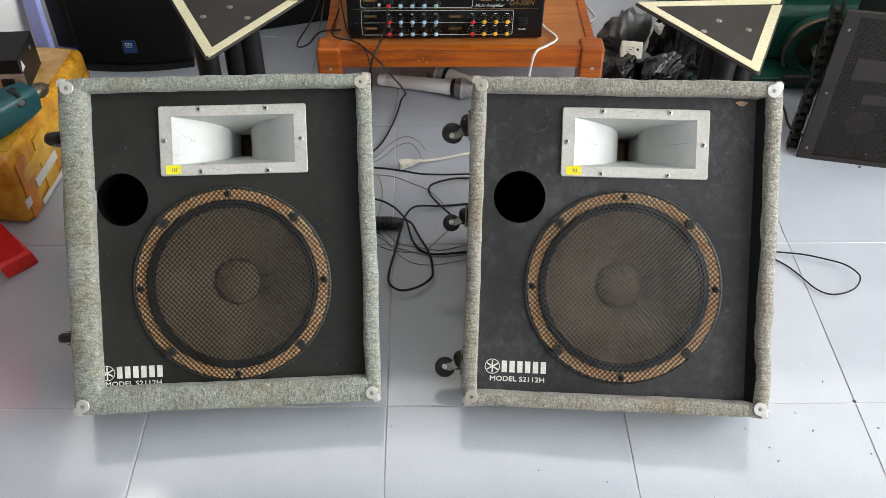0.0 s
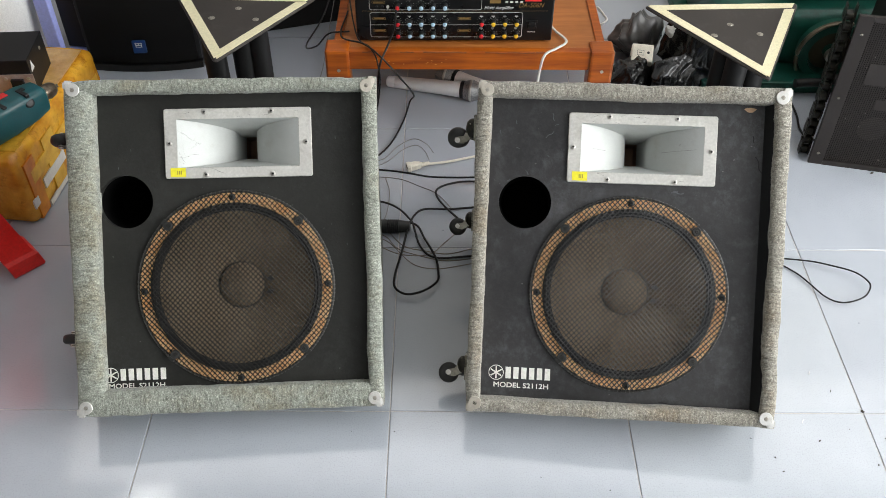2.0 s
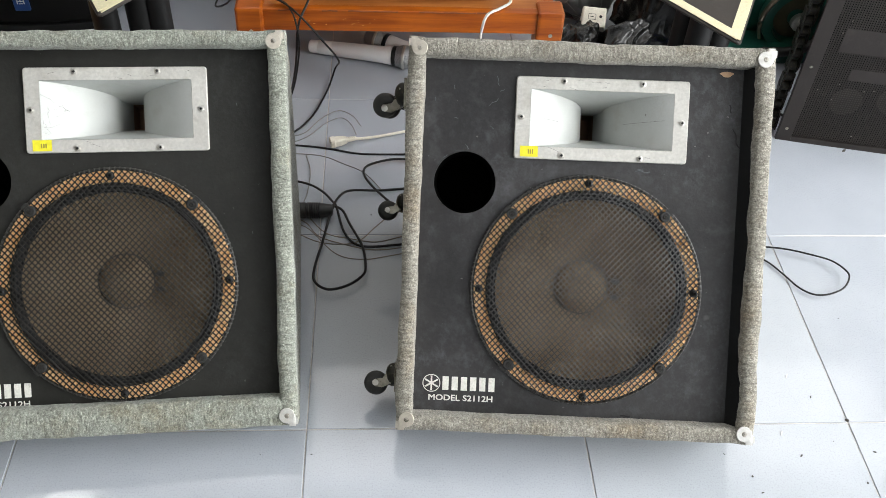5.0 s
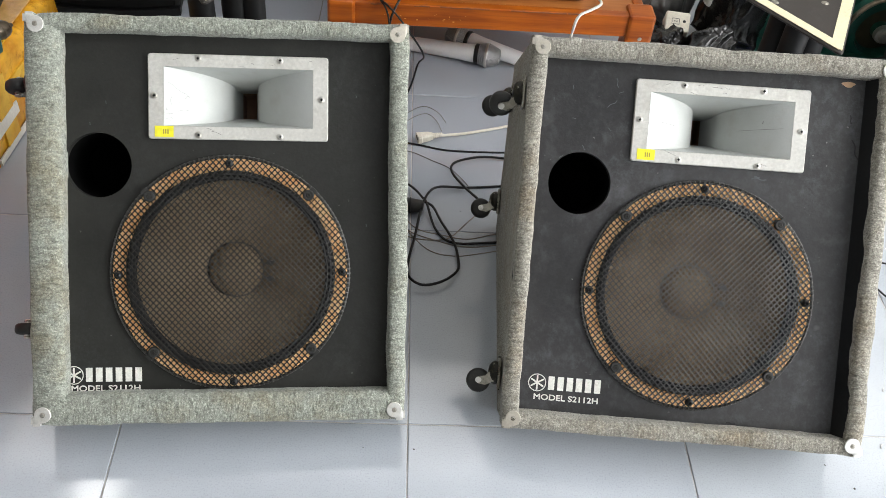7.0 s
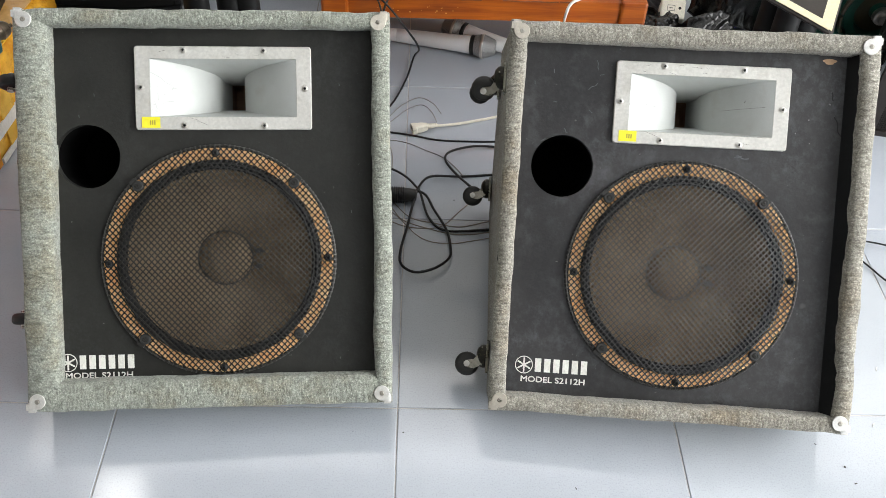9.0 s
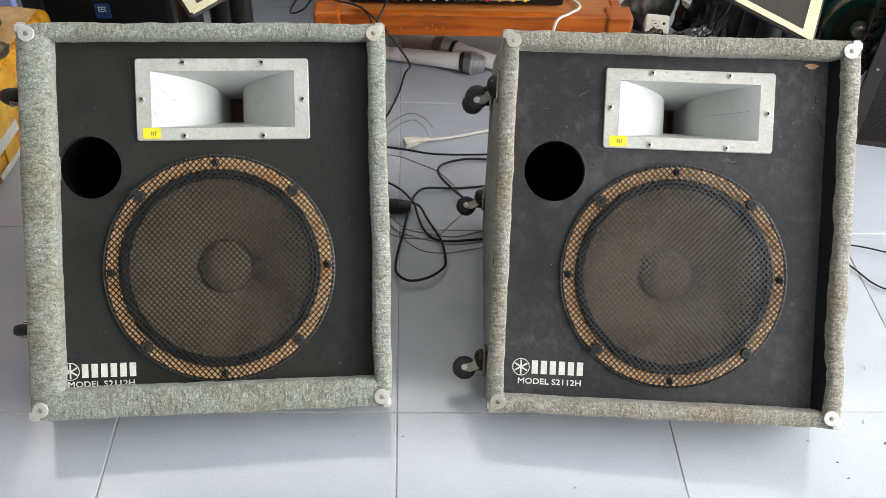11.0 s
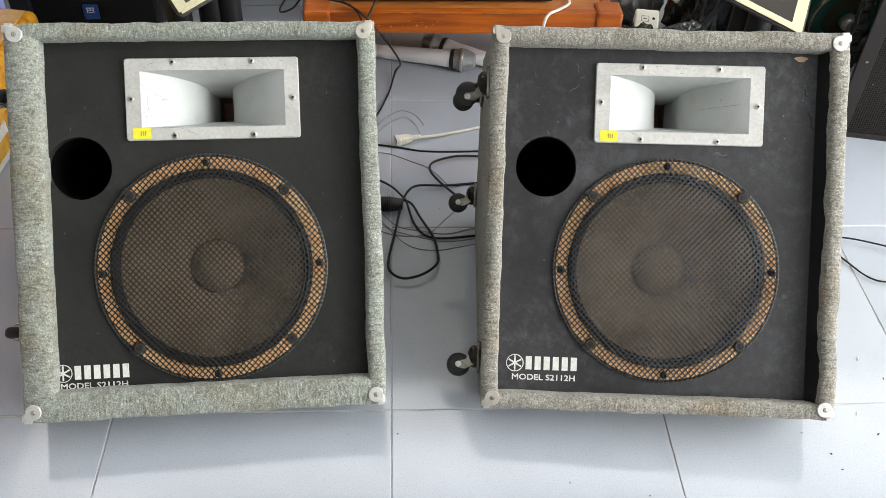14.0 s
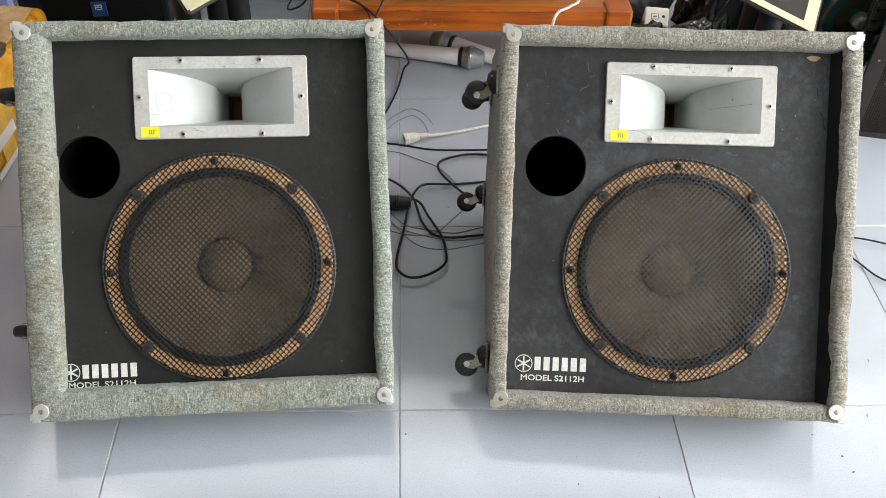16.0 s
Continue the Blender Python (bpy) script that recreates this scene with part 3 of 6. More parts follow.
def horn_throat():
    """Mouth with curved side walls, a roof and a floor that close in; its far end narrows on into the slot."""
    bm = bmesh.new()
    w0 = -RECESS + 0.0055
    loops = []
    steps = []
    for i in range(19):
        k = math.sin(math.pi / 2 * i / 18)
        steps.append((horn_depth(k), HORN_W - (HORN_W - HORN_SLOT) * k))
    steps += [(HORN_D + 0.01, HORN_SLOT - 0.0008), (HORN_D + 0.022, HORN_SLOT - 0.0022), (HORN_D + 0.036, HORN_SLOT - 0.004), (HORN_D + 0.055, HORN_SLOT - 0.0062)]
    for d, u in steps:
        h = HORN_H - 0.0185 * min(d / 0.12, 1) ** 0.9
        loops.append([(HORN_X + sx * u, HORN_Y + sy * h, w0 - d) for sx, sy in ((-1, -1), (1, -1), (1, 1), (-1, 1))])
    return rings(bm, loops, False, False)


def throat_tunnel():
    bm = bmesh.new()
    w0 = -RECESS + 0.0055
    h = HORN_H - 0.0185
    return rings(bm, [[(HORN_X + sx * u, HORN_Y + sy * v, w0 - HORN_D - d) for sx, sy in ((-1, -1), (1, -1), (1, 1), (-1, 1))] for d, u, v in ((0.0545, HORN_SLOT - 0.006, h), (0.07, HORN_SLOT - 0.007, h - 0.001), (0.09, HORN_SLOT - 0.008, h - 0.004))], False, True)


def horn_flange():
    bm = bmesh.new()
    cx, cy = 0.0205, 0.1655

    def rr(hw, hh, r, w, n=5):
        pts = []
        for sx, sy, a0 in ((1, -1, -90), (1, 1, 0), (-1, 1, 90), (-1, -1, 180)):
            for i in range(n):
                a = radians(a0 + 90 * i / (n - 1))
                pts.append((cx + sx * (hw - r) + r * math.cos(a), cy + sy * (hh - r) + r * math.sin(a), w))
        return pts
    t = -RECESS
    return rings(bm, [rr(0.1168, 0.0556, 0.004, t - 0.001), rr(0.1168, 0.0556, 0.004, t + 0.0045), rr(0.1158, 0.0546, 0.004, t + 0.0055), rr(0.0968, 0.0388, 0.0012, t + 0.0055), rr(0.0965, 0.0385, 0.0008, t + 0.001)], False, False)


def screw_bm(x, y, w, r=0.0038, h=0.002):
    bm = bmesh.new()
    turned(bm, (x, y, w), (x, y, w + 1), [(0, r * 1.25), (h * 0.3, r * 1.25), (h * 0.35, r), (h * 0.85, r * 0.85), (h, r * 0.55), (h * 0.6, r * 0.4)], 14)
    return bm


def cross_screw(parent, B, x, y, w, r, h, label=""):
    """Pan-head screw with a dark cross recess."""
    s = part("screw", screw_bm(x, y, w, r, h), STEEL, parent, label, smooth=True, m=B)
    bm = bmesh.new()
    for a, b in ((r * 0.5, r * 0.16), (r * 0.16, r * 0.5)):
        box(bm, x - a, x + a, y - b, y + b, w + h * 0.55, w + h * 1.02)
    part("recess", bm, BLACK, s, m=B)


def grille_mesh(pitch=0.0059, half=0.00077):
    """Woven wire: two slanted families of wires, flat over the gasket, stepping up to a shallow dome."""
    bm = bmesh.new()
    R, base = 0.1565, -RECESS + 0.0050

    def dome(x, y):
        r = math.hypot(x, y)
        step = min(max((0.139 - r) / 0.005, 0.0), 1.0)
        fold = max(0.0, (r - 0.1535) / 0.003)
        return base + 0.0072 * step * step * (3 - 2 * step) + 0.006 * max(0.0, 1 - (r / 0.134) ** 2) - 0.004 * fold
    for fam, ang in enumerate((47, -47)):
        d = Vector((math.cos(radians(ang)), math.sin(radians(ang))))
        nrm = Vector((-d.y, d.x))
        k = -int(R / pitch)
        while k * pitch < R:
            off = k * pitch + 0.0007 * fam
            k += 1
            if abs(off) >= R - 0.001:
                continue
            reach = math.sqrt(R * R - off * off)
            m = max(3, int(reach * 2 / 0.0045))
            loops = []
            for i in range(m + 1):
                s = -reach + 2 * reach * i / m
                p = d * s + nrm * off
                z = dome(p.x, p.y) + (0.0006 if fam else 0)
                loops.append([(DRV[0] + p.x + nrm.x * a, DRV[1] + p.y + nrm.y * a, z + b) for a, b in ((-half, -half), (half, -half), (half, half), (-half, half))])
            rings(bm, loops)
    return bm


def torus(bm, c, R, r, w, seg=72, k=8):
    loops = [[(c[0] + (R + r * math.cos(2 * math.pi * j / k)) * math.cos(2 * math.pi * i / seg), c[1] + (R + r * math.cos(2 * math.pi * j / k)) * math.sin(2 * math.pi * i / seg), w + r * math.sin(2 * math.pi * j / k)) for j in range(k)] for i in range(seg + 1)]
    return rings(bm, loops, False, False)


def lathe_at(c, prof, seg=64, cap1=False):
    bm = bmesh.new()
    return rings(bm, [[(c[0] + r * math.cos(2 * math.pi * i / seg), c[1] + r * math.sin(2 * math.pi * i / seg), w) for i in range(seg)] for r, w in prof], False, cap1)


def speaker_castor(parent, B, v, w, dv, dw):
    """Swivel castor screwed to the side panel; its wheel stands off sideways and trails by dv, dw."""
    u = -(HALF_W + 0.05 * abs(w))
    bm = boxed(u - 0.003, u + 0.001, v - 0.021, v + 0.021, w - 0.02, w + 0.02, bevel=0.001)
    c = part("castor", bm, CASTOR, parent, "swivel castor with a black wheel", m=B)
    bm = bmesh.new()
    turned(bm, (u - 0.003, v, w), (u - 1, v, w), [(0, 0.0165), (0.004, 0.017), (0.008, 0.0155), (0.012, 0.011), (0.0135, 0.005)], 24)
    part("swivel", bm, OLIVE, c, smooth=True, m=B)
    trail = math.hypot(dv, dw)
    k = 0.86
    a, b = dv / trail, dw / trail

    def at(out, along, across):
        return (u - 0.008 - (out - 0.008) * k, v + (a * along - b * across) * k, w + (b * along + a * across) * k)
    bm = bmesh.new()
    for s in (-1, 1):
        pts = [(0.008, -0.014), (0.008, 0.013), (0.014, 0.5 * trail + 0.011), (0.022, trail + 0.0075), (0.034, trail + 0.006), (0.0392, trail + 0.002), (0.0392, trail - 0.002), (0.034, trail - 0.006), (0.022, trail - 0.008), (0.013, 0.4 * trail - 0.012)]
        rings(bm, [[at(o, l, s * 0.0118) for o, l in pts], [at(o, l, s * 0.0136) for o, l in pts]])
    rings(bm, [[at(o, l, c2) for l, c2 in ((-0.015, -0.0136), (0.016, -0.0136), (0.016, 0.0136), (-0.015, 0.0136))] for o in (0.008, 0.0105)])
    part("fork", bm, CASTOR, c, "bent metal fork", m=B)
    bm = bmesh.new()
    p0, p1 = at(0.0335, trail, -0.0092), at(0.0335, trail, 1)
    turned(bm, p0, p1, [(d * k, r * k) for d, r in ((0, 0.011), (0.001, 0.0165), (0.004, 0.0195), (0.0092, 0.0202), (0.0145, 0.0195), (0.0175, 0.0165), (0.0184, 0.011))], 28)
    part("wheel", bm, RUBBER, c, "black rubber wheel", smooth=True, m=B)
    bm = bmesh.new()
    p0, p1 = at(0.0335, trail, -0.0155), at(0.0335, trail, 1)
    turned(bm, p0, p1, [(d * k, r * k) for d, r in ((0, 0.0038), (0.0005, 0.0052), (0.0305, 0.0052), (0.0315, 0.0038))], 14)
    part("axle", bm, STEEL, c, smooth=True, m=B)


def corner_plate(parent, B, sx, sy, material):
    """Folded sheet corner: a round lobe with a screw, a square tab to the corner, two folded edges."""
    bm = bmesh.new()
    a, b = (HALF_W - 0.0158) * sx, (HALF_H - 0.0158) * sy
    turned(bm, (a, b, 0.0005), (a, b, 1), [(0, 0.0104), (0.0013, 0.0104), (0.0018, 0.0099)], 28)
    x1, y1 = (HALF_W - 0.004) * sx, (HALF_H - 0.004) * sy
    x0, y0 = a + 0.001 * sx, b + 0.001 * sy
    box(bm, min(x0, x1), max(x0, x1), min(y0, y1), max(y0, y1), 0.0003, 0.0020, bevel=0.0006)
    box(bm, min(x0 + 0.002 * sx, x1), max(x0 + 0.002 * sx, x1), min(y1, y1 + 0.0028 * sy), max(y1, y1 + 0.0028 * sy), -0.013, 0.0014)
    box(bm, min(x1, x1 + 0.0028 * sx), max(x1, x1 + 0.0028 * sx), min(y0 + 0.002 * sy, y1), max(y0 + 0.002 * sy, y1), -0.013, 0.0014)
    p = part("corner_protector", bm, material, parent, "bright metal corner protector" if material is BRIGHTNICKEL else "tarnished metal corner protector", smooth=True, m=B)
    part("screw", screw_bm(a, b, 0.0019, 0.0027, 0.0014), SCREWMETAL, p, smooth=True, m=B)


def stage_speaker(P, rims, carpet_mat, baffle_mat, cone_mat, wire_mat, label, seed, castors, flare, bright, lining):
    """Wedge loudspeaker; P is the pose of the middle of its front, local z pointing out of it."""
    base = Matrix.Translation((P.translation.x, P.translation.y + 0.12, 0))
    B = base.inverted() @ P
    root = thing("stage_speaker", base, label, "loudspeaker", "pair of wedge loudspeakers")
    cab = part("cabinet", rim_and_body(P, rims, seed, flare), carpet_mat, root, "wedge cabinet covered in grey felt carpet", smooth=True, m=B)
    tagged(part("carpet_fuzz", pile(seed, rims, 10000), FUZZ_COOL if carpet_mat is CARPET_COOL else FUZZ_WARM, cab, "loose carpet fibres", m=B), kind="stuff")
    baf = part("baffle", baffle_mesh(), baffle_mat, root, "matt black painted front board", m=B)
    # leaning dark strip in place of the right rim's shade on the board
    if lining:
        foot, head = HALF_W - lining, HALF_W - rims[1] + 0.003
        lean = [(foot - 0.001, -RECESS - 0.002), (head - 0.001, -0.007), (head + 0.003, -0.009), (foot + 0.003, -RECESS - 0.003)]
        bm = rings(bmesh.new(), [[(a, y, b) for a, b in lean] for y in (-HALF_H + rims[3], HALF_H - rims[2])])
        part("shade_lining", bm, RIMSHADE, baf, "dark lining in place of the shade beside the rim", m=B)
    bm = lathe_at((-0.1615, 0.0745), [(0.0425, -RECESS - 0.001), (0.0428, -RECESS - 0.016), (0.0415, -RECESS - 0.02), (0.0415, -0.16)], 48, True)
    part("port_tube", bm, VOID, baf, "black bass port tube with its inner shade put into the colour", smooth=True, m=B)
    horn = part("horn_flange", horn_flange(), ALU, root, "scratched bare aluminium horn mouth", m=B)
    part("horn_throat", horn_throat(), HORNMETAL, horn, smooth=True, m=B)
    part("throat_slot", throat_tunnel(), THROAT, horn, "dark throat behind the horn", smooth=True, m=B)
    for x, y in ((-0.032, 0.2155), (0.074, 0.2152), (-0.0882, 0.166), (0.1285, 0.165), (-0.032, 0.1156), (0.074, 0.1151)):
        cross_screw(horn, B, x, y, -RECESS + 0.0055, 0.0037, 0.0024, "cross-head screw")
    rng = random.Random(seed + 40)
    for k in range(9):
        top = rng.random() < 0.6
        x, y = rng.uniform(-0.085, 0.125), (0.2125 if top else 0.1205) + rng.uniform(-0.006, 0.006)
        ln, an = rng.uniform(0.004, 0.016), rng.uniform(-0.5, 0.5)
        wz = -RECESS + 0.0056
        bm = cord(bmesh.new(), [(x, y, wz), (x + ln * 0.5, y + ln * 0.5 * math.sin(an) + rng.uniform(-0.001, 0.001), wz), (x + ln, y + ln * math.sin(an), wz)], 0.00014, 4, 3)
        part("scratch", bm, DIRT, horn, m=B)
    st = part("sticker", boxed(-0.088, -0.064, 0.1125, 0.127, -RECESS + 0.0057, -RECESS + 0.006), YELLOW, horn, "yellow paper tag", m=B)
    bm = bmesh.new()
    for k in range(3):
        box(bm, -0.0775 + k * 0.0028, -0.076 + k * 0.0028, 0.1165, 0.1225, -RECESS + 0.006, -RECESS + 0.0062)
    part("ink_bars", bm, INK, st, m=B)
    drv = part("driver_frame", disc_ring(bmesh.new(), DRV, 0.1335, 0.1575, -RECESS - 0.006, -RECESS + 0.002), BLACK, root, "black driver basket ring", m=B)
    part("gasket", disc_ring(bmesh.new(), DRV, 0.1375, 0.1535, -RECESS + 0.0018, -RECESS + 0.0042), GASKET, drv, "tan cork gasket ring", m=B)
    w = -RECESS
    prof = [(0.1376, w + 0.003), (0.137, w + 0.0005), (0.1355, w), (0.1335, w + 0.002), (0.1315, w + 0.003), (0.1295, w + 0.002), (0.128, w), (0.1265, w + 0.001), (0.125, w), (0.1242, w - 0.002)]
    part("surround", lathe_at(DRV, prof, 96), SURROUND, drv, "black ribbed surround", smooth=True, m=B)
    prof = [(0.1248, w - 0.0016)] + [(0.1248 - 0.0883 * t, w - 0.0016 - 0.052 * (t ** 0.82)) for t in [i / 10 for i in range(1, 11)]] + [(0.034, w - 0.056)]
    part("cone", lathe_at(DRV, prof), cone_mat, drv, "dusty brown paper cone", smooth=True, m=B)
    prof = [(0.0375, w - 0.053), (0.036, w - 0.0495), (0.030, w - 0.043), (0.02, w - 0.0375), (0.01, w - 0.035), (0.002, w - 0.0345)]
    part("dust_cap", lathe_at(DRV, prof, 48, True), cone_mat, drv, "domed dust cap", smooth=True, m=B)
    bm = torus(bmesh.new(), DRV, 0.0382, 0.0008, w - 0.0515, 48, 6)
    part("glue_bead", bm, SURROUND, drv, smooth=True, m=B)
    for s in (-1, 1):
        bm = bmesh.new()
        x, y = DRV[0] + 0.0475, DRV[1] - 0.001 + s * 0.011
        rings(bm, [[(x + 0.006 * math.cos(a), y + 0.0035 * math.sin(a), w - 0.0445 + h) for a in [2 * math.pi * i / 14 for i in range(14)]] for h in (-0.002, 0.003)])
        part("lead_wire_eyelet", bm, SURROUND, drv, smooth=True, m=B)
    g = part("grille", grille_mesh(), wire_mat, root, "woven black wire grille", m=B)
    bm = torus(bmesh.new(), DRV, 0.1568, 0.0011, w + 0.0035)
    for k in range(150):
        a0 = 2 * math.pi * k / 150
        ca, sa = math.cos(a0), math.sin(a0)
        rings(bm, [[(DRV[0] + ca * r - sa * t, DRV[1] + sa * r + ca * t, z) for t, z in ((-0.0008, w + h - 0.0007), (0.0008, w + h - 0.0007), (0.0008, w + h + 0.0007), (-0.0008, w + h + 0.0007))] for r, h in ((0.1538, 0.0065), (0.1568, 0.005), (0.1584, 0.001))])
    part("grille_edge", bm, WIREEDGE, g, smooth=True, m=B)
    for k in range(8):
        a = radians(45 * k + 1)
        x, y = DRV[0] + 0.1465 * math.cos(a), DRV[1] + 0.1465 * math.sin(a)
        if k % 2:
            bm = bmesh.new()
            turned(bm, (x, y, w + 0.004), (x, y, 1), [(0, 0.0074), (0.0055, 0.0074), (0.007, 0.0062), (0.007, 0.004), (0.0055, 0.0036)], 20)
            rings(bm, [[(x + math.cos(a) * (f * 0.013 - 0.001) - math.sin(a) * g * 0.0052, y + math.sin(a) * (f * 0.013 - 0.001) + math.cos(a) * g * 0.0052, w + h) for f, g in ((0, -1), (1, -0.8), (1, 0.8), (0, 1))] for h in (0.002, 0.0085)])
            c = part("grille_clamp", bm, RUBBER, g, "black rubber grille clamp", smooth=True, m=B)
            part("screw", screw_bm(x, y, w + 0.0095, 0.0032, 0.002), WIRE, c, smooth=True, m=B)
        else:
            part("bolt", screw_bm(x, y, w + 0.004, 0.0045, 0.0075), BLACK, drv, "black socket bolt", smooth=True, m=B)
    for sx in (-1, 1):
        for sy in (-1, 1):
            corner_plate(root, B, sx, sy, BRIGHTNICKEL if (sx, sy) in bright else NICKEL)
    wz = w + 0.0002
    print_up = 0.0018 if carpet_mat is CARPET_COOL else 0.0
    em = part("emblem", disc_ring(bmesh.new(), (-0.1965, -0.2045), 0.0112, 0.0124, wz, wz + 0.0003, 40), PRINT, root, "white round printed emblem", m=B)
    bm = bmesh.new()
    for k in range(3):
        r = bmesh.ops.create_cube(bm, size=1)
        bmesh.ops.transform(bm, verts=r["verts"], matrix=Matrix.Translation((-0.1965, -0.2045, wz + 0.0002)) @ pose(0, 0, 0, 0, 0, 30 + 60 * k) @ Matrix.Diagonal((0.0205, 0.0022, 0.0003, 1)))
    part("emblem_bars", bm, PRINT, em, m=B)
    for k in range(6):
        x = -0.1812 + k * 0.01275
        part("printed_bar", boxed(x, x + 0.0086, -0.2135, -0.1945, wz, wz + 0.0003), PRINT, root, m=B)
    bm = bmesh.new()
    for dx, dy, dz in ((-0.0003, 0, 0), (0.0003, 0, 0.00008), (0, 0.0003, 0.00016), (0, -0.0003, 0.00024)):
        one = lettering("MODEL S2112H", 0.0112, 0.00004)
        xs = [v.co.x for v in one.verts]
        k = 0.0885 / (max(xs) - min(xs))
        bmesh.ops.transform(one, verts=one.verts, matrix=Matrix.Translation((-0.1555 + dx, -0.2245 + dy + print_up, wz + 0.0002 + dz)) @ Matrix.Diagonal((k, 1, 1, 1)))
        me = bpy.data.meshes.new("lettering")
        one.to_mesh(me)
        bm.from_mesh(me)
        bpy.data.meshes.remove(me)
    part("model_lettering", bm, PRINT, root, "white printed model lettering", m=B)
    for v, wv, dv, dw in castors:
        speaker_castor(root, B, v, wv, dv, dw)
    return root, B


CASTORS_LEFT = [(0.183, -0.07, -0.006, -0.019), (-0.15, -0.09, -0.005, -0.019), (0.04, -0.345, -0.016, -0.004), (0.205, -0.235, -0.016, 0.0)]
CASTORS_RIGHT = [(0.192, -0.047, -0.017, -0.008), (-0.205, -0.08, -0.014, 0.003), (0.04, -0.345, -0.016, 0.002), (0.205, -0.235, -0.016, 0.0)]
left_root, left_B = stage_speaker(pose(-0.2552, 1.0722, 0.2646, 49.08, 0.99, 3.54), (0.0425, 0.0245, 0.021, 0.0405), CARPET_COOL, BAFFLE_CLEAN, CONE, WIRE,
              "carpeted wedge loudspeaker, cool grey with clean black front", 3, CASTORS_LEFT, (0.05, -0.01), ((-1, -1), (1, -1), (-1, 1)), 0.0)
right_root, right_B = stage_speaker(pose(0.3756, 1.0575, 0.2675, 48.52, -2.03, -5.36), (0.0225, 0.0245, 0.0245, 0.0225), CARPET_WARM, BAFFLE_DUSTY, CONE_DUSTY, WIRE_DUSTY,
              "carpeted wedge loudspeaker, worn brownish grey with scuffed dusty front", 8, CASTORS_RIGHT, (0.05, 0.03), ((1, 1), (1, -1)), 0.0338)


def horn_wall_depth(u):
    """How far out the left horn wall lies at the sideways place u."""
    return -RECESS + 0.0055 - horn_depth(min(1.0, max(0.0, (u - HORN_X + HORN_W) / (HORN_W - HORN_SLOT)))) + 0.0004


left_horn = [c for c in left_root.children if c.name.startswith("horn_flange")][0]
rng = random.Random(21)
# crazed lacquer on the left wall of this horn: start, end, number of kinks
for (u0, v0), (u1, v1), n in (((-0.0745, 0.186), (-0.044, 0.1665), 9), ((-0.044, 0.1665), (-0.052, 0.1655), 4), ((-0.0735, 0.143), (-0.047, 0.1495), 9), ((-0.066, 0.1475), (-0.068, 0.172), 7),
                              ((-0.0735, 0.152), (-0.066, 0.136), 6), ((-0.062, 0.166), (-0.05, 0.1735), 5), ((-0.073, 0.136), (-0.065, 0.1345), 4), ((-0.06, 0.156), (-0.048, 0.166), 5)):
    pts = []
    for i in range(n + 1):
        t = i / n
        u, v = u0 + (u1 - u0) * t + rng.uniform(-0.0013, 0.0013), v0 + (v1 - v0) * t + rng.uniform(-0.0016, 0.0016)
        pts.append((u, v, horn_wall_depth(u)))
    part("crack", cord(bmesh.new(), pts, rng.uniform(0.00007, 0.00014), 4, 2), CRAZE, left_horn, m=left_B)
bm = bmesh.new()
rings(bm, [[(0.187 + (0.0085 * math.cos(a)) * (1 + 0.25 * math.sin(3 * a)), 0.233 + 0.0038 * math.sin(a), h) for a in [2 * math.pi * i / 18 for i in range(18)]] for h in (-RECESS - 0.001, -RECESS + 0.0006)])
part("paint_chip", bm, CHIP, right_root, "chip of bare plywood", m=right_B)


def baffle_mark(root, B, u0, v0, u1, v1, r, material, name):
    """Thin wandering scuff on a front board."""
    du, dv = u1 - u0, v1 - v0
    pts = [(u0 + du * t - dv * k, v0 + dv * t + du * k, -RECESS + 0.0001) for t, k in ((0, 0), (0.35, 0.06), (0.7, -0.05), (1, 0.03))]
    part(name, cord(bmesh.new(), pts, r * 0.3, 6, 3, flat=3.3), material, root, m=B)


for a in ((-0.132, 0.1797, -0.1195, 0.1896), (-0.123, 0.2201, -0.1199, 0.2072), (-0.1295, 0.1521, -0.1246, 0.1485), (-0.1788, 0.1619, -0.1734, 0.1614), (-0.1626, 0.1262, -0.1572, 0.1195),
          (-0.1808, 0.2057, -0.1797, 0.2004), (-0.2061, 0.189, -0.205, 0.1837), (-0.1179, 0.1996, -0.1119, 0.2022), (-0.1917, 0.107, -0.1866, 0.1112)):
    baffle_mark(right_root, right_B, *a, 0.0005, SCUFF, "scuff")
for a in ((0.0702, 0.0979, 0.0901, 0.0974), (0.0731, 0.1003, 0.0807, 0.1)):
    baffle_mark(right_root, right_B, *a, 0.0009, SCUFF, "scuff")
for a in ((0.1932, 0.1925, 0.1956, 0.1812), (0.1987, 0.16, 0.2091, 0.1337), (0.0664, -0.2392, 0.0796, -0.2399)):
    baffle_mark(right_root, right_B, *a, 0.0009, BLACK, "gouge")
for u, v in ((-0.1512, 0.1582), (-0.1716, 0.1299), (0.1742, 0.1727), (0.1888, -0.0004)):
    baffle_mark(left_root, left_B, u, v, u + 0.0008, v - 0.0035, 0.0005, SCUFF, "scuff")

right_horn = [c for c in right_root.children if c.name.startswith("horn_flange")][0]
# casting seams on both side walls of this horn, and a small chip
for u0, u1, v0, v1, r in ((0.106, 0.058, 0.168, 0.1645, 0.0002), (-0.058, -0.035, 0.1655, 0.1635, 0.00018), (0.0835, 0.0825, 0.1775, 0.1745, 0.0004)):
    pts = []
    for i in range(8):
        u, v = u0 + (u1 - u0) * i / 7, v0 + (v1 - v0) * i / 7
        pts.append((u, v, horn_wall_depth(u if u < HORN_X else 2 * HORN_X - u)))
    part("casting_seam", cord(bmesh.new(), pts, r, 4, 2), CRAZE, right_horn, m=right_B)


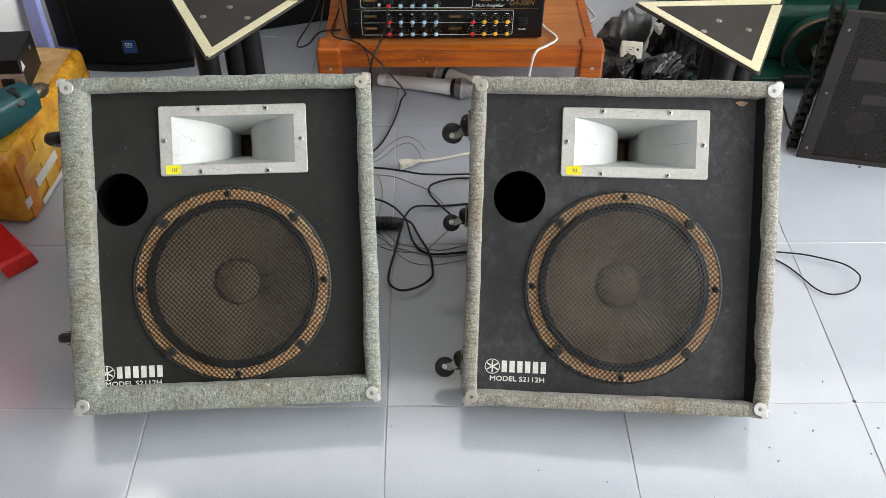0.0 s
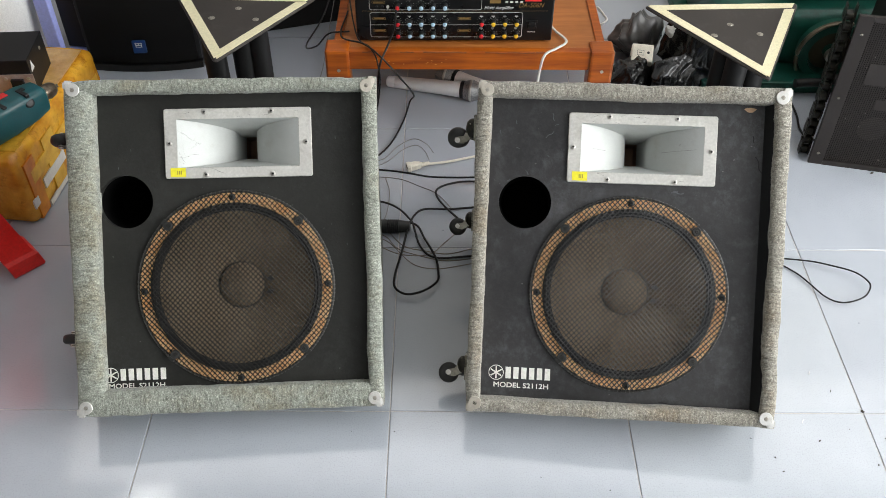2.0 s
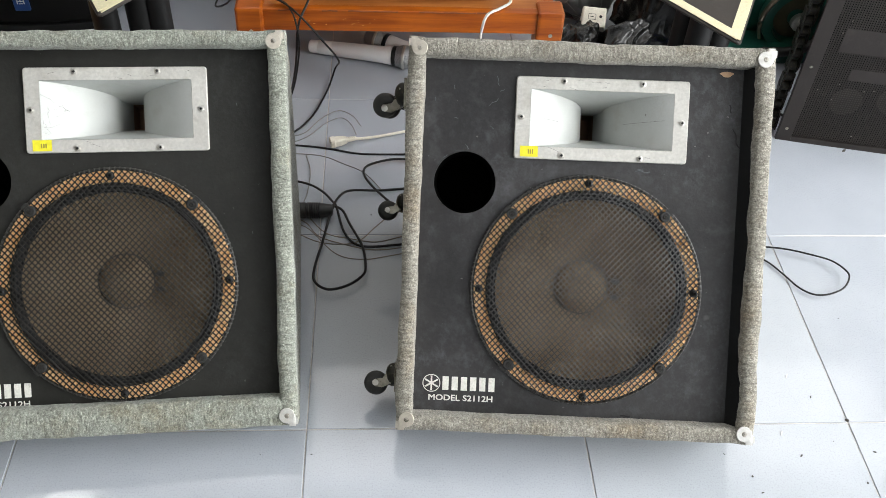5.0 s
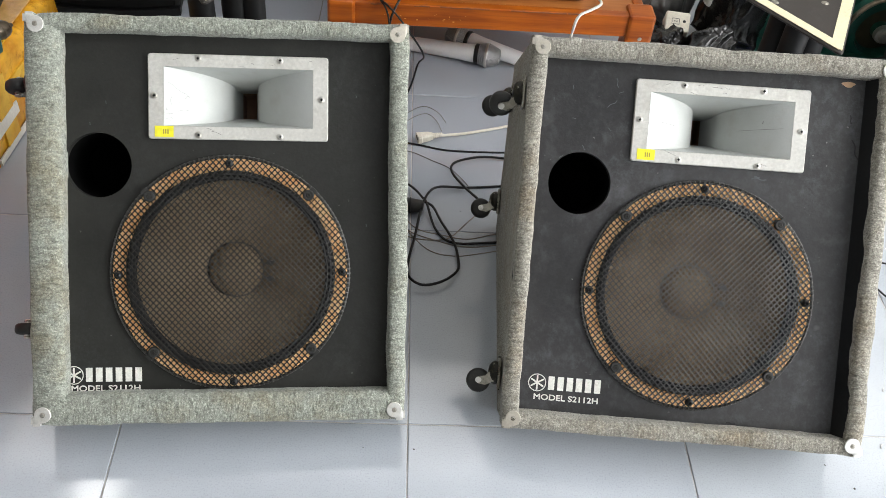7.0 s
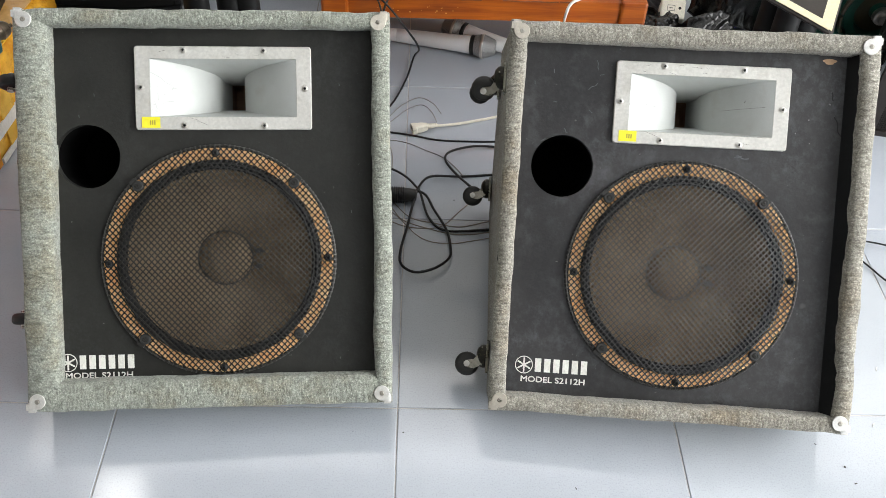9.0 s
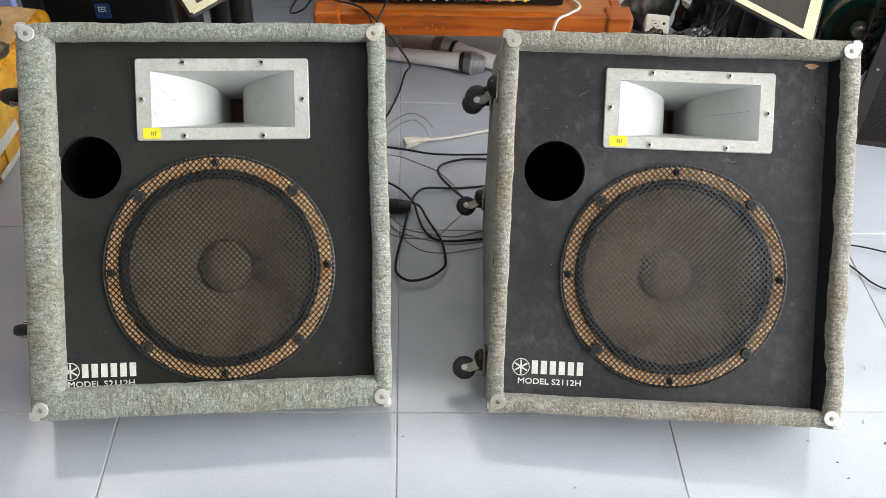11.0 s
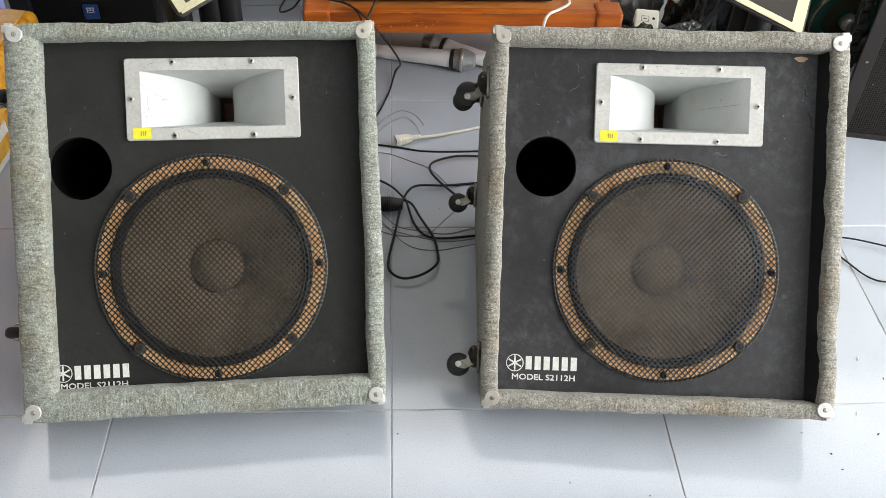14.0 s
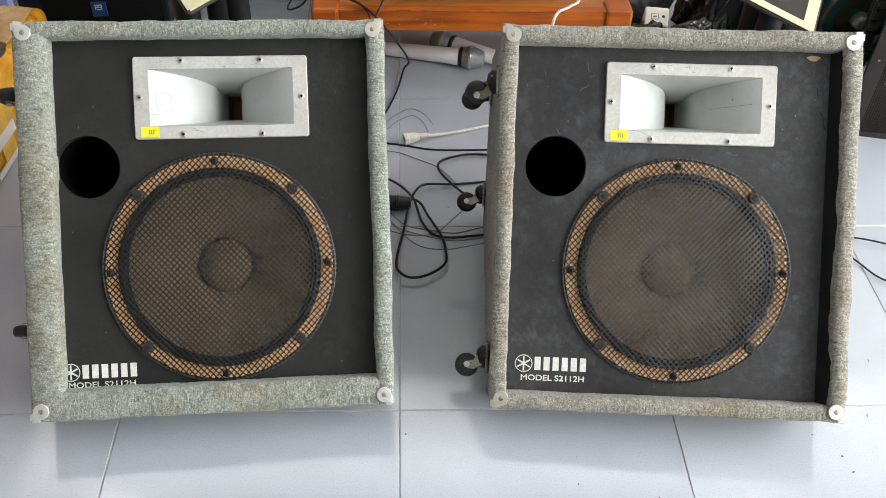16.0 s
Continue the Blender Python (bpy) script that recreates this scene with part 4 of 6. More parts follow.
# ---- wooden table and amplifier ----
TOP = 0.2


def low_table():
    root = thing("low_table", Matrix.Translation((0.148, 1.95, 0)), "low orange varnished wooden table with square posts", "table")
    part("tabletop", boxed(-0.295, 0.295, -0.175, 0.31, TOP - 0.022, TOP - 0.004, bevel=0.003), TABLETOP, root, "worn varnished board")
    for sx in (-1, 1):
        for y in (-0.2, 0.27):
            bm = boxed(sx * 0.29 - 0.0265, sx * 0.29 + 0.0265, y, y + 0.052, 0, TOP + 0.004, bevel=0.006, seg=2)
            leg = part("leg", bm, TABLEWOOD, root)
            if y < 0:
                b2 = bmesh.new()
                turned(b2, (sx * 0.29 + 0.002, y + 0.0002, TOP - 0.045), (sx * 0.29 + 0.002, -1, TOP - 0.045), [(0, 0.004), (0.0012, 0.004), (0.0016, 0.002)], 12)
                part("screw", b2, STEEL, leg)
    rail = part("front_rail", boxed(-0.265, 0.265, -0.193, -0.172, TOP - 0.046, TOP - 0.0005, bevel=0.002), TABLEWOOD, root)
    rng = random.Random(31)
    for k in range(7):
        x = -0.22 + 0.06 * k + rng.uniform(-0.015, 0.015)
        n = rng.uniform(0.025, 0.06)
        pts = [(x + n * t, -0.1925, TOP - 0.0018 - rng.uniform(0, 0.0012)) for t in (0, 0.25, 0.5, 0.75, 1)]
        part("worn_edge", cord(bmesh.new(), pts, 0.0013, 6, 3), WORNEDGE, rail)
    for k in range(16):
        x, z = rng.uniform(-0.21, -0.05), TOP - rng.uniform(0.018, 0.034)
        part("varnish_fleck", boxed(x, x + rng.uniform(0.001, 0.0035), -0.1934, -0.1928, z, z + rng.uniform(0.0008, 0.002)), VARNISHFLECK, rail)
    part("back_rail", boxed(-0.265, 0.265, 0.295, 0.315, TOP - 0.046, TOP - 0.024, bevel=0.002), TABLEWOOD, root)
    for sx in (-1, 1):
        part("side_rail", boxed(sx * 0.29 - 0.01, sx * 0.29 + 0.01, -0.15, 0.275, TOP - 0.046, TOP - 0.0005, bevel=0.002), TABLEWOOD, root)


low_table()


def amplifier():
    """Karaoke amplifier; local origin at the middle of its lower front edge, x right, y back, z up."""
    root = thing("amplifier", pose(0.1145, 1.808, TOP - 0.004, 0, 0, 0.6), "black mixing amplifier with coloured knobs on the table", "amplifier")
    W, H = 0.2145, 0.142
    part("case", boxed(-W + 0.008, W - 0.008, 0.006, 0.30, 0.006, H - 0.004, bevel=0.003), AMPBLACK, root)
    face = part("front_panel", boxed(-W, W, -0.006, 0.0065, 0.004, H, bevel=0.0035), AMPBLACK, root, "glossy black printed front panel")
    for s in (-1, 1):
        for y in (0.03, 0.26):
            bm = bmesh.new()
            rod(bm, (s * 0.16, y, 0), (s * 0.16, y, 0.007), 0.012, 16)
            part("foot", bm, RUBBER, root)
    FY = -0.0062

    def outline(x0, x1, z0, z1, t=0.0009, r=0.005):
        """Rounded rectangle drawn as one thin raised line."""
        def loop(inset, y):
            pts = []
            for ex, ez, a0 in ((x1, z1, 0), (x0, z1, 90), (x0, z0, 180), (x1, z0, 270)):
                qx, qz = ex - math.copysign(r, ex - (x0 + x1) / 2), ez - math.copysign(r, ez - (z0 + z1) / 2)
                for k in range(5):
                    a = radians(a0 + 22.5 * k)
                    pts.append((qx + (r - inset) * math.cos(a), y, qz + (r - inset) * math.sin(a)))
            return pts
        return rings(bmesh.new(), [loop(0, FY + 0.0004), loop(0, FY - 0.0002), loop(t, FY - 0.0002), loop(t, FY + 0.0004)], False, False)
    part("printed_frame", outline(-0.184, 0.148, 0.0135, 0.0735), LINE, face)
    part("printed_frame", outline(-0.184, 0.058, 0.0795, 0.136), LINE, face)
    part("printed_line", boxed(-0.184, 0.148, FY - 0.0002, FY + 0.0004, 0.0435, 0.0441), LINE, face)
    part("printed_line", boxed(-0.2, 0.2, FY - 0.0002, FY + 0.0004, 0.0768, 0.0774), GOLD, face)
    rows = [(0.0225, 1), (0.0515, 1), (0.0905, 0), (0.119, 0)]
    for z, both in rows:
        xs = [(-0.1235 + 0.0255 * k, REDKNOB if k == 0 else BLUEKNOB) for k in range(5)]
        if both:
            xs += [(0.0585 + 0.0253 * k, REDKNOB if k == 0 else YELLOWKNOB) for k in range(4)]
        for x, capm in xs:
            bm = bmesh.new()
            turned(bm, (x, FY, z), (x, FY - 1, z), [(0, 0.0066), (0.003, 0.0066), (0.0036, 0.0054), (0.0125, 0.0047)], 14)
            k = part("knob", bm, BLACK, face, smooth=True)
            bm = bmesh.new()
            turned(bm, (x, FY - 0.0125, z), (x, FY - 1, z), [(0, 0.0047), (0.0022, 0.0043), (0.003, 0.003)], 14)
            box(bm, x - 0.0004, x + 0.0004, FY - 0.016, FY - 0.0145, z, z + 0.0045)
            part("knob_cap", bm, capm, k, "coloured knob cap", smooth=True)
            bm = bmesh.new()
            for j in range(9):
                a = radians(-40 + 32.5 * j)
                px, pz = x + 0.0098 * math.cos(a), z + 0.0098 * math.sin(a)
                box(bm, px - 0.00045, px + 0.00045, FY - 0.0002, FY + 0.0004, pz - 0.00045, pz + 0.00045)
            part("dial_marks", bm, LINE, face)
            bm = boxed(x - 0.004, x + 0.003, FY - 0.0002, FY + 0.0004, z + 0.0125, z + 0.014)
            part("print_bar", bm, LINE, face)
        for x in (-0.164, 0.021) if both else (-0.164,):
            part("printed_pill", outline(x - 0.0145, x + 0.0145, z + 0.0045, z + 0.0105, 0.0006, 0.0028), GOLD, face)
            part("pill_bar", boxed(x - 0.011, x + 0.011, FY - 0.0002, FY + 0.0004, z + 0.0065, z + 0.0085), GOLD, face)
    for k in range(3):
        bm = bmesh.new()
        turned(bm, (-0.168 + k * 0.012, FY, 0.088), (-0.168 + k * 0.012, FY - 1, 0.088), [(0, 0.0032), (0.004, 0.003)], 12)
        part("mini_knob", bm, LINE if k == 2 else BLACK, face)
    sw = part("power_switch", boxed(0.157, 0.18, FY - 0.003, FY + 0.001, 0.036, 0.055, bevel=0.001), BLACK, face, "black rocker switch")
    part("rocker", boxed(0.161, 0.176, FY - 0.0065, FY - 0.003, 0.039, 0.052, bevel=0.0015), BLACK, sw)
    face_m = Matrix.Translation((0, FY - 0.0001, 0)) @ pose(0, 0, 0, 90, 0, 0)

    def word(body, size, x, z, material, width=None, lean=0.0):
        bm = lettering(body, size)
        if width:
            xs = [v.co.x for v in bm.verts]
            bmesh.ops.scale(bm, vec=(width / (max(xs) - min(xs)), 1, 1), verts=bm.verts)
        for v in bm.verts:
            v.co.x += v.co.y * lean
        bmesh.ops.translate(bm, vec=(x, z, 0), verts=bm.verts)
        return part("panel_lettering", bm, material, face, m=face_m)
    word("POWER", 0.0048, 0.1685, 0.0265, LINE)
    word("Multi Amplifier", 0.0105, 0.0955, 0.0845, LINE, 0.062, 0.3)
    word("DA-506N", 0.016, 0.165, 0.0905, GOLD, 0.052, 0.25)
    part("display_window", boxed(0.150, 0.186, FY - 0.0004, FY + 0.0004, 0.1, 0.118), REDPRINT, face, "red digital display")
    part("gold_plate", boxed(0.075, 0.098, FY - 0.0006, FY + 0.0004, 0.0955, 0.106), GOLD, face)
    for k in range(4):
        part("slide_button", boxed(0.108 + 0.0105 * k, 0.114 + 0.0105 * k, FY - 0.003, FY, 0.0975, 0.1005, bevel=0.0005), LINE, face)


amplifier()


# ---- things on the floor between and behind ----
def microphone(p, q, label):
    root_at = Vector(p)
    d = Vector(q) - root_at
    length = d.length
    d.normalize()
    root = thing("microphone", Matrix.Translation((p[0], p[1], 0)), label, "microphone", "pair of microphones")
    o = Vector((0, 0, p[2]))
    e = o + d * length

    def at(s):
        return o + d * s
    bm = bmesh.new()
    turned(bm, at(0), e, [(0, 0.010), (0.003, 0.0135), (0.02, 0.0142), (0.021, 0.0138), (0.022, 0.0145), (0.05, 0.0152), (0.051, 0.0149), (0.052, 0.0153), (length * 0.62, 0.0178), (length * 0.72, 0.0195), (length * 0.735, 0.019)], 28)
    body = part("handle", bm, MICBODY, root, "silver grey tapered handle", smooth=True)
    bm = bmesh.new()
    turned(bm, at(length * 0.735), e, [(0, 0.0195), (0.002, 0.0215), (0.007, 0.0215), (0.009, 0.0205)], 28)
    part("collar", bm, BLACK, root, "black collar ring", smooth=True)
    s0 = length * 0.735 + 0.009
    bm = bmesh.new()
    turned(bm, at(s0), e, [(0, 0.0212), (0.014, 0.0252), (0.0155, 0.0258), (0.019, 0.0258), (0.0205, 0.0252), (0.040, 0.0182), (0.0445, 0.0155), (0.0455, 0.012)], 28)
    head = part("grille_head", bm, MICMESH, root, "steel mesh head", smooth=True)
    bm = bmesh.new()
    turned(bm, at(s0 + 0.0145), e, [(0, 0.0258), (0.001, 0.0264), (0.005, 0.0264), (0.006, 0.0258)], 28, False, False)
    part("head_band", bm, STEEL, head, smooth=True)


microphone((-0.045, 1.917, 0.0185), (0.198, 1.858, 0.0265), "silver grey wireless microphone lying on the tiles")
microphone((0.285, 1.838, 0.0185), (0.068, 1.95, 0.0265), "silver grey wireless microphone lying behind another")


def floor_cord(name, pts, r, material, label, z=None, flat=1.0, category="cable", group="loose cables"):
    z = r * (1.0 if z is None else z)
    bm = cord(bmesh.new(), [(p[0], p[1], p[2] if len(p) > 2 else z) for p in pts], r, flat=flat)
    o = part(name, bm, material, None, smooth=True)
    return tagged(o, label, category, group)


floor_cord("black_cable", [(-0.12, 1.60), (-0.032, 1.592), (0.018, 1.582), (0.069, 1.57), (0.151, 1.569), (0.24, 1.575)], 0.0019, BLACK, "thin black cable running across the tiles")
floor_cord("black_cable", [(0.24, 1.545), (0.151, 1.55, 0.006), (0.11, 1.541, 0.008), (0.08, 1.524, 0.008), (0.077, 1.501, 0.006), (0.096, 1.461, 0.009), (0.13, 1.415, 0.009)], 0.0023, BLACK, "black cable bent in a hook on the tiles")
floor_cord("black_cable", [(-0.09, 1.50), (-0.028, 1.471, 0.012), (0.002, 1.449, 0.012), (0.021, 1.422, 0.012), (0.029, 1.405, 0.013), (0.044, 1.349, 0.005), (0.073, 1.317, 0.004), (0.137, 1.32, 0.004), (0.2, 1.33, 0.004)], 0.0022, BLACK, "black cable curving under the loop")
floor_cord("black_cable", [(0.21, 1.478), (0.144, 1.468), (0.1, 1.459, 0.006), (0.053, 1.452, 0.012), (0.033, 1.431, 0.016), (0.02, 1.394, 0.014), (0.008, 1.321, 0.012), (-0.003, 1.258, 0.012), (-0.001, 1.226, 0.012), (0.021, 1.209, 0.012), (0.053, 1.218, 0.012), (0.078, 1.242, 0.012), (0.081, 1.268, 0.012), (0.075, 1.312, 0.01), (0.053, 1.365, 0.01), (0.039, 1.399, 0.012), (0.02, 1.41, 0.014)], 0.0023, BLACK, "black cable lying in a long loop between the loudspeakers")
floor_cord("grey_wire", [(-0.07, 1.62), (-0.04, 1.635), (-0.012, 1.672, 0.006), (0.023, 1.693, 0.012), (0.052, 1.676, 0.012), (0.069, 1.653, 0.004)], 0.0009, GREYWIRE, "thin frayed grey wire end on the tiles", z=1.5)
floor_cord("grey_wire", [(-0.08, 1.57), (-0.034, 1.569), (0.003, 1.561), (0.04, 1.539), (0.071, 1.52), (0.092, 1.494), (0.11, 1.464)], 0.0009, GREYWIRE, "thin grey wire across the tiles")
floor_cord("grey_wire", [(-0.034, 1.565), (-0.024, 1.52), (-0.026, 1.46), (-0.034, 1.42)], 0.0009, GREYWIRE, "thin grey wire beside the loudspeaker")
floor_cord("brown_wire", [(-0.06, 1.40), (-0.024, 1.378), (0.0, 1.344), (0.045, 1.324), (0.09, 1.311), (0.137, 1.315), (0.19, 1.33)], 0.0009, BROWNWIRE, "thin brown wire across the tiles")
floor_cord("brown_wire", [(-0.05, 1.36), (0.0, 1.33), (0.047, 1.325), (0.072, 1.335), (0.098, 1.368), (0.14, 1.42)], 0.0009, BROWNWIRE, "thin brown wire curving to the castor")
floor_cord("black_cable", [(0.70, 1.33), (0.761, 1.313, 0.008), (0.814, 1.303, 0.01), (0.85, 1.289, 0.012), (0.888, 1.272, 0.012), (0.906, 1.248, 0.012), (0.905, 1.23, 0.012), (0.887, 1.208, 0.01), (0.856, 1.196, 0.008), (0.832, 1.199, 0.006), (0.813, 1.216, 0.005), (0.797, 1.247, 0.004), (0.777, 1.28, 0.003), (0.74, 1.31, 0.003), (0.68, 1.33, 0.003)], 0.0016, BLACK, "thin black cable lying in a loop on the bright tiles")
floor_cord("black_cable", [(-0.13, 1.93, 0.2), (-0.135, 1.80, 0.212), (-0.085, 1.772, 0.21), (-0.045, 1.735, 0.2), (-0.005, 1.745, 0.14), (0.022, 1.80, 0.06), (0.012, 1.84, 0.012), (-0.005, 1.76, 0.004), (-0.041, 1.66, 0.004), (-0.12, 1.57, 0.004)], 0.002, BLACK, "black cable hanging from the table down to the tiles")
floor_cord("black_cable", [(-0.010, 1.775, 0.29), (-0.016, 1.768, 0.25), (-0.03, 1.757, 0.215), (-0.048, 1.728, 0.18), (-0.06, 1.735, 0.08), (-0.085, 1.74, 0.004), (-0.16, 1.71, 0.004)], 0.0023, BLACK, "black cable hanging in front of the amplifier")
floor_cord("black_cable", [(-0.15, 2.12, 0.3), (-0.13, 1.97, 0.23), (-0.10, 1.80, 0.213), (-0.07, 1.765, 0.205), (-0.052, 1.728, 0.19), (-0.05, 1.725, 0.12), (-0.075, 1.70, 0.03), (-0.14, 1.66, 0.004)], 0.0018, BLACK, "black cable crossing the table corner")
floor_cord("black_cable", [(-0.17, 2.2, 0.2), (-0.20, 2.05, 0.13), (-0.235, 1.93, 0.11), (-0.20, 1.86, 0.15), (-0.165, 1.83, 0.2), (-0.12, 1.84, 0.2)], 0.002, BLACK, "black cable drooping beside the table")
floor_cord("mains_cable", [(0.327, 1.93, 0.22), (0.335, 1.86, 0.203), (0.362, 1.80, 0.203), (0.338, 1.765, 0.205), (0.312, 1.744, 0.203), (0.301, 1.728, 0.18), (0.298, 1.735, 0.1), (0.30, 1.72, 0.008), (0.27, 1.67, 0.005)], 0.0024, WHITE, "flat white mains cord draped over the table edge", flat=1.3)


floor_cord("black_cable", [(0.915, 1.96, 0.01), (0.926, 1.91, 0.004), (0.929, 1.866, 0.003), (0.928, 1.803, 0.003), (0.921, 1.758, 0.003), (0.922, 1.731, 0.003), (0.929, 1.718, 0.003), (0.95, 1.70, 0.003)], 0.0026, BLACK, "black cable lying beside the steel box")
floor_cord("brown_wire", [(-0.05, 1.425), (-0.022, 1.395), (0.012, 1.352), (0.055, 1.338), (0.1, 1.33), (0.15, 1.345), (0.2, 1.352)], 0.0009, BROWNWIRE, "thin brown wire beside the connector")
floor_cord("brown_wire", [(-0.05, 1.38), (-0.018, 1.362), (0.03, 1.302), (0.075, 1.288), (0.12, 1.296), (0.18, 1.312)], 0.0008, BROWNWIRE, "thin brown wire under the black loop")
floor_cord("grey_wire", [(-0.07, 1.60), (-0.035, 1.622), (0.0, 1.66, 0.006), (0.03, 1.672, 0.01), (0.05, 1.655, 0.006), (0.06, 1.628, 0.002)], 0.0008, GREYWIRE, "thin frayed grey wire strand on the tiles", z=1.5)


def mains_plug():
    root = thing("mains_lead", Matrix.Translation((0.015, 1.592, 0)), "cream mains lead with moulded appliance plug on the tiles", "cable")
    M = pose(0, 0, 0.0115, 0, 0, 17) @ Matrix.Scale(0.92, 4)
    bm = bmesh.new()
    prof = [(-0.004, 0.0115, 0.0085), (0.003, 0.0118, 0.009), (0.006, 0.0098, 0.0088), (0.018, 0.0088, 0.0085), (0.026, 0.007, 0.0072), (0.03, 0.006, 0.0065)]
    rings(bm, [[(x, a * sx, b * sz) for sx, sz in ((-1, -0.7), (-0.7, -1), (0.7, -1), (1, -0.7), (1, 0.7), (0.7, 1), (-0.7, 1), (-1, 0.7))] for x, a, b in prof])
    body = part("plug", bm, CREAM, root, "moulded cream plug", m=M)
    bm = bmesh.new()
    for s in (-1, 1):
        box(bm, -0.0046, -0.003, s * 0.004 - 0.0014, s * 0.004 + 0.0014, -0.002, 0.0045)
    part("contact_slot", bm, BLACK, body, m=M)
    bm = bmesh.new()
    for k in range(5):
        x = 0.031 + 0.0042 * k
        turned(bm, (x, 0, 0), (x + 1, 0, 0), [(0, 0.0062 - 0.0004 * k), (0.0028, 0.006 - 0.0004 * k)], 12)
    rod(bm, (0.028, 0, 0), (0.054, 0, -0.002), 0.0042, 10, 0.0034)
    part("strain_relief", bm, CREAM, root, m=M)
    bm = cord(bmesh.new(), [(0.046, 0.0142, 0.009), (0.088, 0.028, 0.005), (0.141, 0.046, 0.004), (0.2, 0.066, 0.004), (0.28, 0.08, 0.004)], 0.0027)
    part("lead", bm, CREAM, root, smooth=True)


mains_plug()


def connector():
    root = thing("cable_connector", Matrix.Translation((-0.01, 1.395, 0)), "black ribbed cable connector lying beside the loudspeaker", "connector")
    bm = bmesh.new()
    turned(bm, (-0.045, 0.001, 0.0145), (1, 0.001, 0.0145), [(0, 0.0135), (0.03, 0.0142), (0.031, 0.0132), (0.06, 0.0128), (0.068, 0.0115), (0.076, 0.0105), (0.078, 0.006)], 20)
    part("shell", bm, RUBBER, root, smooth=True)
    bm = bmesh.new()
    for k in range(6):
        turned(bm, (-0.012 + 0.004 * k, 0.001, 0.0145), (1, 0.001, 0.0145), [(0, 0.0138), (0.0006, 0.0146), (0.002, 0.0146), (0.0026, 0.0138)], 20, False, False)
    part("rib", bm, BLACK, root, smooth=True)


connector()


# ---- triangular stands ----
def triangle_stand(corners, posts, screws, label):
    z = 0.3
    cx, cy = sum(c[0] for c in corners) / 3, sum(c[1] for c in corners) / 3
    root = thing("triangle_stand", Matrix.Translation((cx, cy, 0)), label, "stand", "triangular stands")
    C = [Vector((a - cx, b - cy, 0)) for a, b in corners]

    def inset(d):
        out = []
        for i in range(3):
            p, a, b = C[i], (C[i - 1] - C[i]).normalized(), (C[(i + 1) % 3] - C[i]).normalized()
            bis = (a + b).normalized()
            s = math.sin(a.angle(b) / 2)
            out.append(p + bis * (d / s))
        return out

    def rounded(pts, r, zz, n=5):
        out = []
        for i in range(3):
            p, a, b = pts[i], (pts[i - 1] - pts[i]).normalized(), (pts[(i + 1) % 3] - pts[i]).normalized()
            for k in range(n):
                t = k / (n - 1)
                q = (p + a * r) * (1 - t) ** 2 + p * 2 * t * (1 - t) + (p + b * r) * t * t
                out.append((q.x, q.y, zz))
        return out
    bm = bmesh.new()
    rings(bm, [rounded(inset(0.002), 0.012, z - 0.0065), rounded(C, 0.014, z - 0.005), rounded(C, 0.014, z - 0.002), rounded(inset(0.003), 0.012, z)])
    plate = part("top_plate", bm, PLATE, root, "black painted triangular board")
    I0 = inset(0.003)
    for i in range(3):
        j = (i + 1) % 3
        d = (I0[j] - I0[i]).normalized()
        side = Vector((-d.y, d.x, 0)) * 0.02
        if side.dot(C[i - 1] - C[i]) < 0:
            side = -side
        a, b = I0[i] + d * 0.005, I0[j] - d * (0.006 if i else 0.026)
        c, e = b + side - d * 0.012, a + side + d * 0.012
        zz = z + 0.0006 * (i + 1)
        bm = bmesh.new()
        rings(bm, [[(p.x, p.y, zz - 0.0004) for p in (a, b, c, e)], [(p.x, p.y, zz + 0.0005) for p in (a, b, c, e)]])
        part("edge_tape", bm, MASKTAPE, plate, "cream masking tape strip")
    for x, y in screws:
        part("screw", screw_bm(x - cx, y - cy, z, 0.0055, 0.0018), SCREWMETAL, plate, smooth=True)
    for x, y in posts:
        bm = bmesh.new()
        turned(bm, (x - cx, y - cy, 0), (x - cx, y - cy, 1), [(0, 0.026), (0.006, 0.0265), (0.012, 0.0235), (0.295, 0.0235)], 24)
        part("post", bm, POSTBLACK, root, "round black post", smooth=True)


triangle_stand([(0.71, 1.498), (0.848, 1.795), (0.514, 1.782)], [(0.69, 1.715), (0.755, 1.70), (0.70, 1.66)], [(0.681, 1.703), (0.639, 1.66), (0.733, 1.666)], "black triangular stand edged with cream tape beside the green machine")
triangle_stand([(-0.355, 1.553), (-0.18, 1.81), (-0.487, 1.822)], [(-0.392, 1.70), (-0.338, 1.73), (-0.305, 1.735)], [(-0.39, 1.72), (-0.341, 1.76), (-0.298, 1.715)], "black triangular stand edged with cream tape beside the black loudspeaker")


